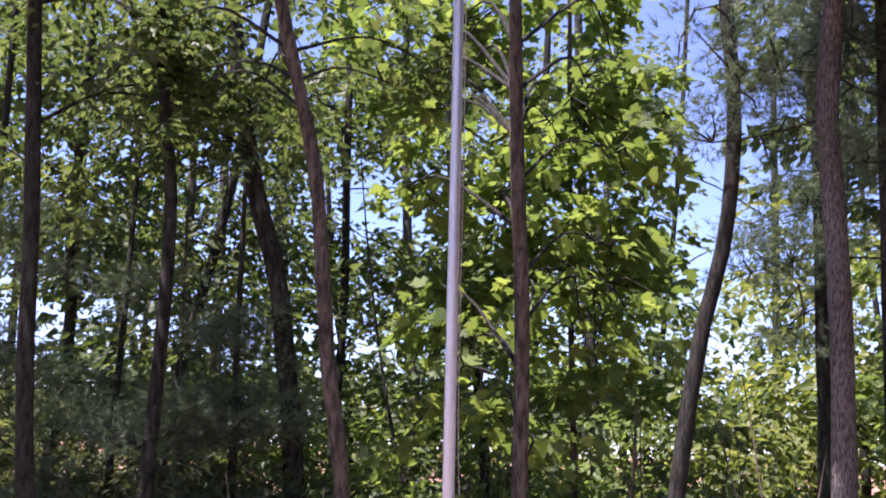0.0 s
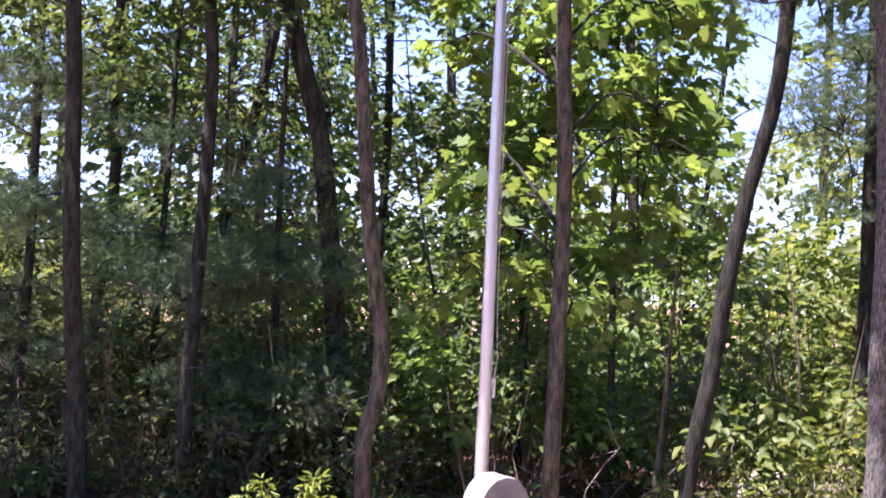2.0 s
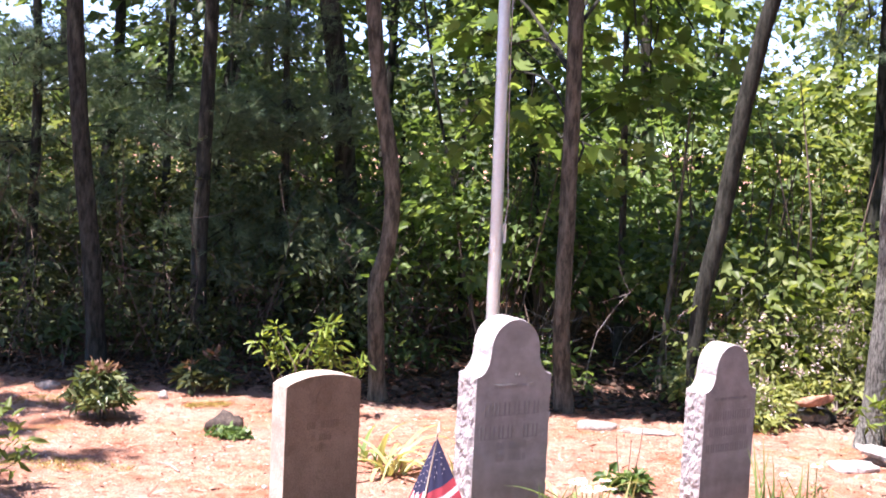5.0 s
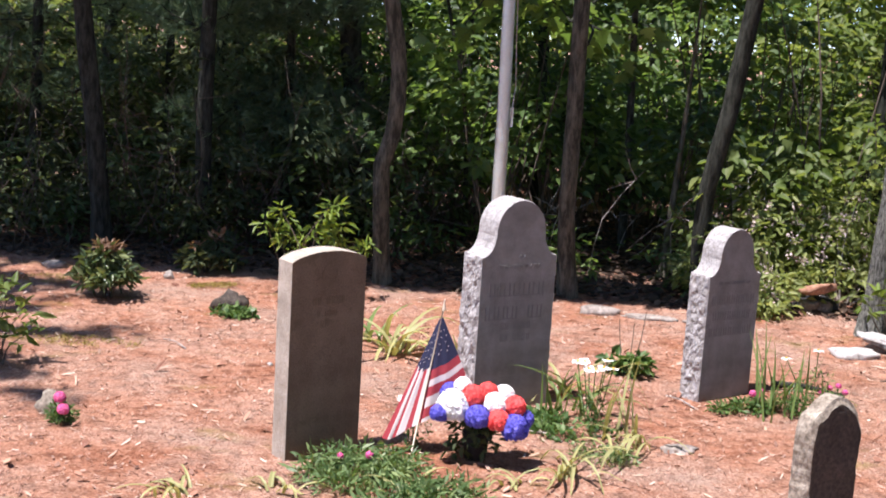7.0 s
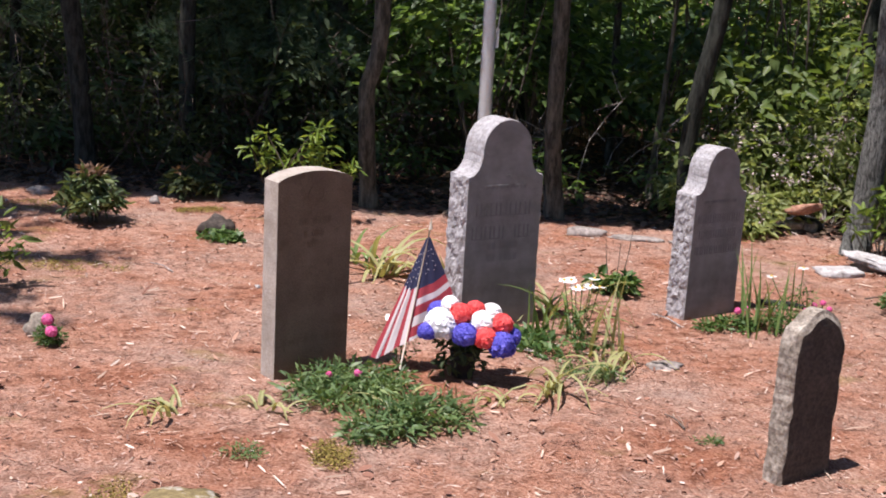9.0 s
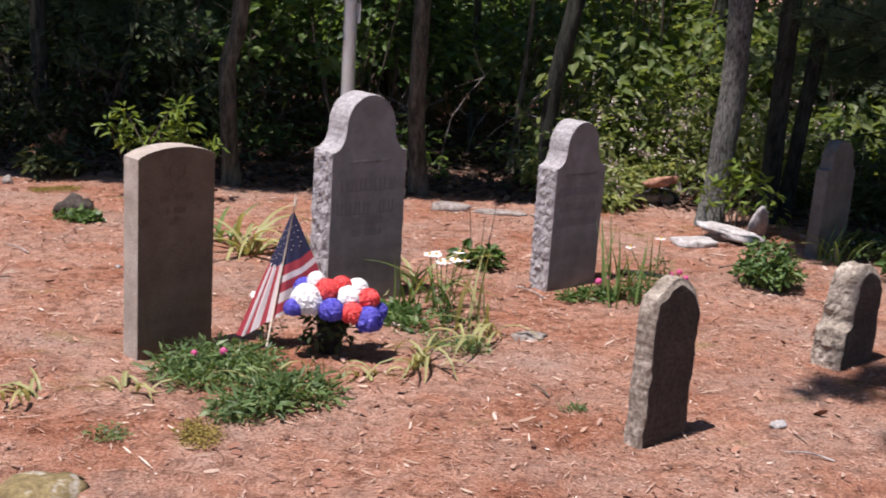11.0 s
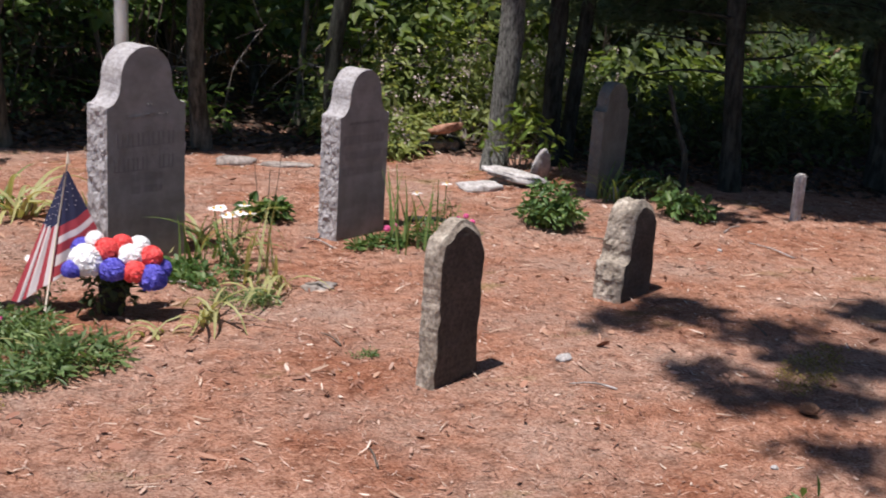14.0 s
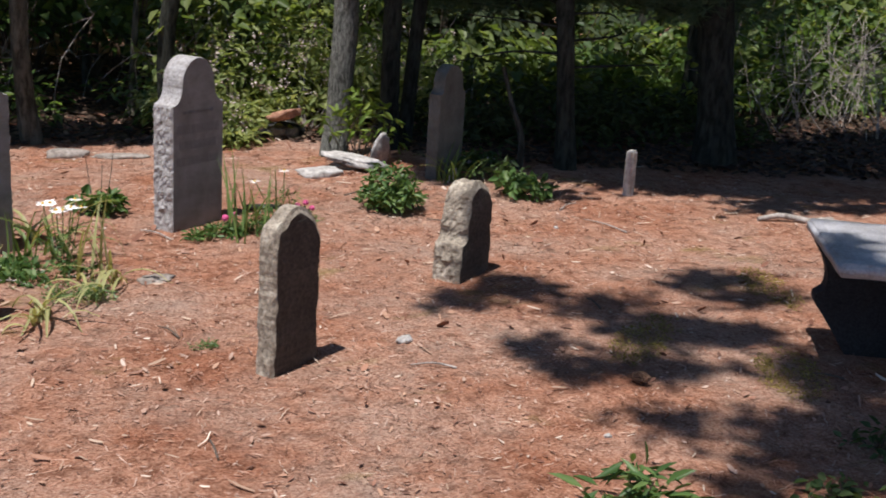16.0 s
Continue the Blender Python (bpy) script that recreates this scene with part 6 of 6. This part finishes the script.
def reach(base, foot, start, spots, seed, material, rise=0.9, high=4.6):
    """Added limbs from the trunk to leafy ends above the view, whose shadows fall at the given spots of the ground."""
    rng = np.random.default_rng(seed)
    x, y, z0 = foot
    off, vv, ff = 0, [], []
    for i, (gx, gy, rx, ry) in enumerate(spots):
        z = high + 0.25 * (i % 4)
        c = np.array((gx + SHADE[0] * z - x, gy + SHADE[1] * z - y, z - z0))
        arm = smooth_line([(start[0], start[1], z - z0 - rise), tuple((c + np.array((start[0], start[1], z - z0))) * 0.5 + np.array((0, 0, -0.2))), tuple(c)], 8)
        v, f = tube(arm, np.linspace(0.014, 0.004, 8), 6)
        piece("limb", mesh_of("limb", v, f, BARK_GREY, True), base)
        n = int((270 if high > 7 else 400 if ry < 0.2 else 600) * rx * ry / 0.035)
        v, f = leaf_fan(np.stack([c[0] + rng.normal(0, rx * 0.55, n), c[1] + rng.normal(0, ry * 0.55, n), c[2] + rng.normal(0, 0.1, n)], 1), (0.03, 0.03), 1, 0.10, 0.07, rng, shape="plain")
        vv.append(v)
        ff.append(f + off)
        off += len(v)
    piece("crown", quick_mesh("crown", np.concatenate(vv), np.concatenate(ff), material), base)


def thicket():
    rng = np.random.default_rng(9)
    # dark evergreen undergrowth
    for i in range(34):
        az = radians(-27 + 22 * ((i * 0.618034) % 1.0))
        d = rng.uniform(8.6, 11.5)
        x, y = math.sin(az) * d, math.cos(az) * d
        h = rng.uniform(1.2, 2.5) if az < radians(-4) else rng.uniform(0.8, 1.5)
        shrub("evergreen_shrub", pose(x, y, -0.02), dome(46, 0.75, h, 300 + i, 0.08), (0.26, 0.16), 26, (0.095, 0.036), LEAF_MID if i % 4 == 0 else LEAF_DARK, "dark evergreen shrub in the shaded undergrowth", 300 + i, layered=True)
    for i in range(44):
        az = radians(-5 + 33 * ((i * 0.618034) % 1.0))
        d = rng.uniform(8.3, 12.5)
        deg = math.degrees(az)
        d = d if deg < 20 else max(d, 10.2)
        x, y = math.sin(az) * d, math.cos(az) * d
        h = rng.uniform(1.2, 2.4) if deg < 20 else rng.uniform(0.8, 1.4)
        # Leaf colour by bearing imitates light: pale at 11 to 23 degrees, darker beyond.
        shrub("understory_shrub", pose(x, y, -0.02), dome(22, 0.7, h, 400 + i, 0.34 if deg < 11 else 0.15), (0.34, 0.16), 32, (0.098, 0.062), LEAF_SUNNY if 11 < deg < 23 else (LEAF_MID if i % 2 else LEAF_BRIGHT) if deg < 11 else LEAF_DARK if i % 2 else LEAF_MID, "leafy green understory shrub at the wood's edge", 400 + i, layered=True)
    for i in range(18):
        az = radians(-28 + 22 * i / 17)
        d = rng.uniform(11.8, 14)
        shrub("evergreen_shrub", pose(math.sin(az) * d, math.cos(az) * d, -0.1), dome(50, 0.95, rng.uniform(0.8, 2.5), 340 + i, 0.05), (0.36, 0.2), 30, (0.11, 0.045), LEAF_MID if i % 2 else LEAF_DARK, "tall dark evergreen shrub deep in the wood", 340 + i, layered=True)
    for i in range(14):
        az = radians(-6 + 23 * i / 13)
        d = rng.uniform(12.2, 14.5)
        shrub("understory_shrub", pose(math.sin(az) * d, math.cos(az) * d, -0.1), dome(34, 1.0, rng.uniform(1.0, 2.9), 360 + i, 0.1), (0.42, 0.2), 26, (0.13, 0.085), LEAF_MID if i % 3 else LEAF_BRIGHT, "leafy green shrub deep in the wood", 360 + i, layered=True)
    # low dark undergrowth close behind the clearing
    for i in range(16):
        x = -3.6 + 5.0 * i / 15 + rng.normal(0, 0.08)
        y = rng.uniform(7.7, 8.6)
        if x > -0.9 and i % 3:
            continue
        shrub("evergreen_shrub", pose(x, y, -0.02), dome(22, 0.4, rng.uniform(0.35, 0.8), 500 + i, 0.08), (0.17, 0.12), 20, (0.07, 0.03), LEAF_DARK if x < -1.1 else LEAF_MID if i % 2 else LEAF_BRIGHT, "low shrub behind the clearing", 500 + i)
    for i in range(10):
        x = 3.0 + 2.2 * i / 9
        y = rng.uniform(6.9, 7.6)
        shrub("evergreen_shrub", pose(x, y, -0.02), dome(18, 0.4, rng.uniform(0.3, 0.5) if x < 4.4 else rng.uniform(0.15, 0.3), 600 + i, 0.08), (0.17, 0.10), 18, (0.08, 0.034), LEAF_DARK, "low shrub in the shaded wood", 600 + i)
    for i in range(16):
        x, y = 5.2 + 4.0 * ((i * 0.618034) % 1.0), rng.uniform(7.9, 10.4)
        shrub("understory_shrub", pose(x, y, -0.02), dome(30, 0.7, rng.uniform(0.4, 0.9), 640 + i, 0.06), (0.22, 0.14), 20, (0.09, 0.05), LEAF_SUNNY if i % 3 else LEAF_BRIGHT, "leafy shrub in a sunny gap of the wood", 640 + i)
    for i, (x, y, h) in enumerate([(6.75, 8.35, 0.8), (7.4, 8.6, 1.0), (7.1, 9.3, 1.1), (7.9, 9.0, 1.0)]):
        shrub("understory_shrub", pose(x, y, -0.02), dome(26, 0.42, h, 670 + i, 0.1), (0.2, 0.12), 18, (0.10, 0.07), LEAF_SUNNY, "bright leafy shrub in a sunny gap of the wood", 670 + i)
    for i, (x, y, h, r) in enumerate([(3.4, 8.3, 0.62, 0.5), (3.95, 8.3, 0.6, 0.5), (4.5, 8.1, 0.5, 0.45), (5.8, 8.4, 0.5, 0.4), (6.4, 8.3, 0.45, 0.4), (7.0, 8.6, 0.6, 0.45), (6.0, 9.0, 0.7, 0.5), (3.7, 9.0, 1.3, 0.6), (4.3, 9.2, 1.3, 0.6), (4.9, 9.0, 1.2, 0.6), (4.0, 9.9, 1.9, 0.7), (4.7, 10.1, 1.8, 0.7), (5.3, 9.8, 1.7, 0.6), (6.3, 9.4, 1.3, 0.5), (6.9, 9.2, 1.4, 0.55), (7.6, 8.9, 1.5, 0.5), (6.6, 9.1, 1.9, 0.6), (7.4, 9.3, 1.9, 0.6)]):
        # Colour imitates light: first three shrubs sunlit-pale, numbers 7 to 12 shade-dark.
        shrub("understory_shrub", pose(x, y, -0.02), dome(26, r, h, 680 + i, 0.2), (0.32, 0.15), 26, (0.105, 0.07), LEAF_SUNNY if i < 3 else LEAF_DARK if 6 < i < 13 else LEAF_BRIGHT if i < 7 and i % 2 else LEAF_MID, "shrub in a gap of the wood, leaves coloured as lit or shaded", 680 + i, layered=True)
    # sunny mountain laurel with pale blossom
    for i, (x, y, r, h) in enumerate([(1.50, 7.25, 0.28, 0.52), (1.80, 7.45, 0.34, 0.66), (2.25, 7.5, 0.38, 0.70), (2.65, 7.5, 0.36, 0.66), (3.0, 7.6, 0.34, 0.6), (1.65, 8.0, 0.4, 0.85), (2.1, 8.15, 0.45, 0.95), (2.65, 8.2, 0.45, 0.92), (3.2, 8.2, 0.42, 0.8), (1.62, 6.98, 0.14, 0.3)]):
        b = shrub("mountain_laurel", pose(x, y, -0.02), dome(46, r, h, 700 + i, 0.1), (0.13, 0.09), 15, (0.065, 0.026), LEAF_LAUREL, "sunlit mountain laurel bush with pale pink blossom", 700 + i, GREY_WOOD)
        rr = np.random.default_rng(720 + i)
        heads = [c for c in dome(22, r, h, 740 + i, 0.4)]
        v, f = leaf_fan(heads, (0.034, 0.026), 14, 0.017, 0.014, rr, -0.3, 1.0, 0.1, "plain")
        piece("blossom", quick_mesh("blossom", v, f, BLOSSOM), b, "pale pink blossom heads")


def brushwood(name, n, az0, az1, d0, d1, top, material, label, seed):
    """Dead tangled twigs standing among the shrubs."""
    rng = np.random.default_rng(seed)
    geo = []
    for i in range(n):
        az, d = radians(rng.uniform(az0, az1)), rng.uniform(d0, d1)
        p = np.array((math.sin(az) * d, math.cos(az) * d, 0.0))
        h = top * rng.uniform(0.4, 1.0)
        lean = rng.normal(0, 0.35, 2) * h
        q = p + np.array((lean[0], lean[1], h))
        m = (p + q) / 2 + rng.normal(0, 0.06, 3)
        geo.append(tube(smooth_line([p, m, q], 5), np.linspace(0.004, 0.0012, 5), 4, 0, 0, False))
        for k in range(3):
            a = m + (q - m) * rng.random()
            b = a + rng.normal(0, 0.16, 3) + np.array((0, 0, 0.06))
            b[2] = max(b[2], 0.02)
            geo.append(tube([a, (a + b) / 2 + rng.normal(0, 0.02, 3), b], (0.003, 0.0025, 0.0015), 3, 0, 0, False))
    v, f = join_geo(geo)
    tagged(new(name, mesh_of(name, v, f, material)), label, "brush", kind="stuff")


def far_wood():
    """Leaf masses of the woods all round, thinning upward."""
    rng = np.random.default_rng(31)
    pts = []
    while len(pts) < 4600:
        az = rng.uniform(-180, 180) if rng.random() < 0.45 else rng.uniform(-32, 42)
        d = rng.uniform(15, 34)
        top = 7.4 if 8 < az < 24 else 4.0 if az < -1 else 5.6 if az < 8 else 8.0
        top += 3.2 * noise.noise((az * 0.35, d * 0.11, 2.0))
        el = -5 + (top + 5) * rng.random() ** 1.25
        lump = noise.noise((az * 0.16, d * 0.2, el * 0.3))
        if abs(az) > 42:
            el = -5 + 30 * rng.random()
        elif lump < -0.12 and el > 2:
            continue
        z = 1.5 + d * math.tan(radians(el))
        p = (math.sin(radians(az)) * d, math.cos(radians(az)) * d, max(0.1, z))
        pts.append(p)
    pts = np.array(pts)
    for name, sel, mat in (("far_wood", slice(0, 3000), LEAF_MID), ("far_sunny_wood", slice(3000, 4600), LEAF_SUNNY)):
        v, f = sprays(pts[sel], (0, 0), 36, 0.95, 0.10, 0.17, 0.11, rng, "plain")
        tagged(new(name, quick_mesh(name, v, f, mat)), "leafy mass of the distant wood", "woods", kind="stuff")


forest()
thicket()
brushwood("brushwood", 70, -25, -2, 7.9, 9.2, 1.3, TWIG, "tangle of dead brown twigs in the undergrowth", 61)
brushwood("brushwood", 30, 2, 24, 7.7, 8.9, 0.75, GREY_WOOD, "tangle of pale dead twigs among laurel", 62)
brushwood("brushwood", 60, 37.5, 44, 8.9, 10.3, 0.8, GREY_WOOD, "pale tangle of dead twigs in a sunny gap", 63)
far_wood()
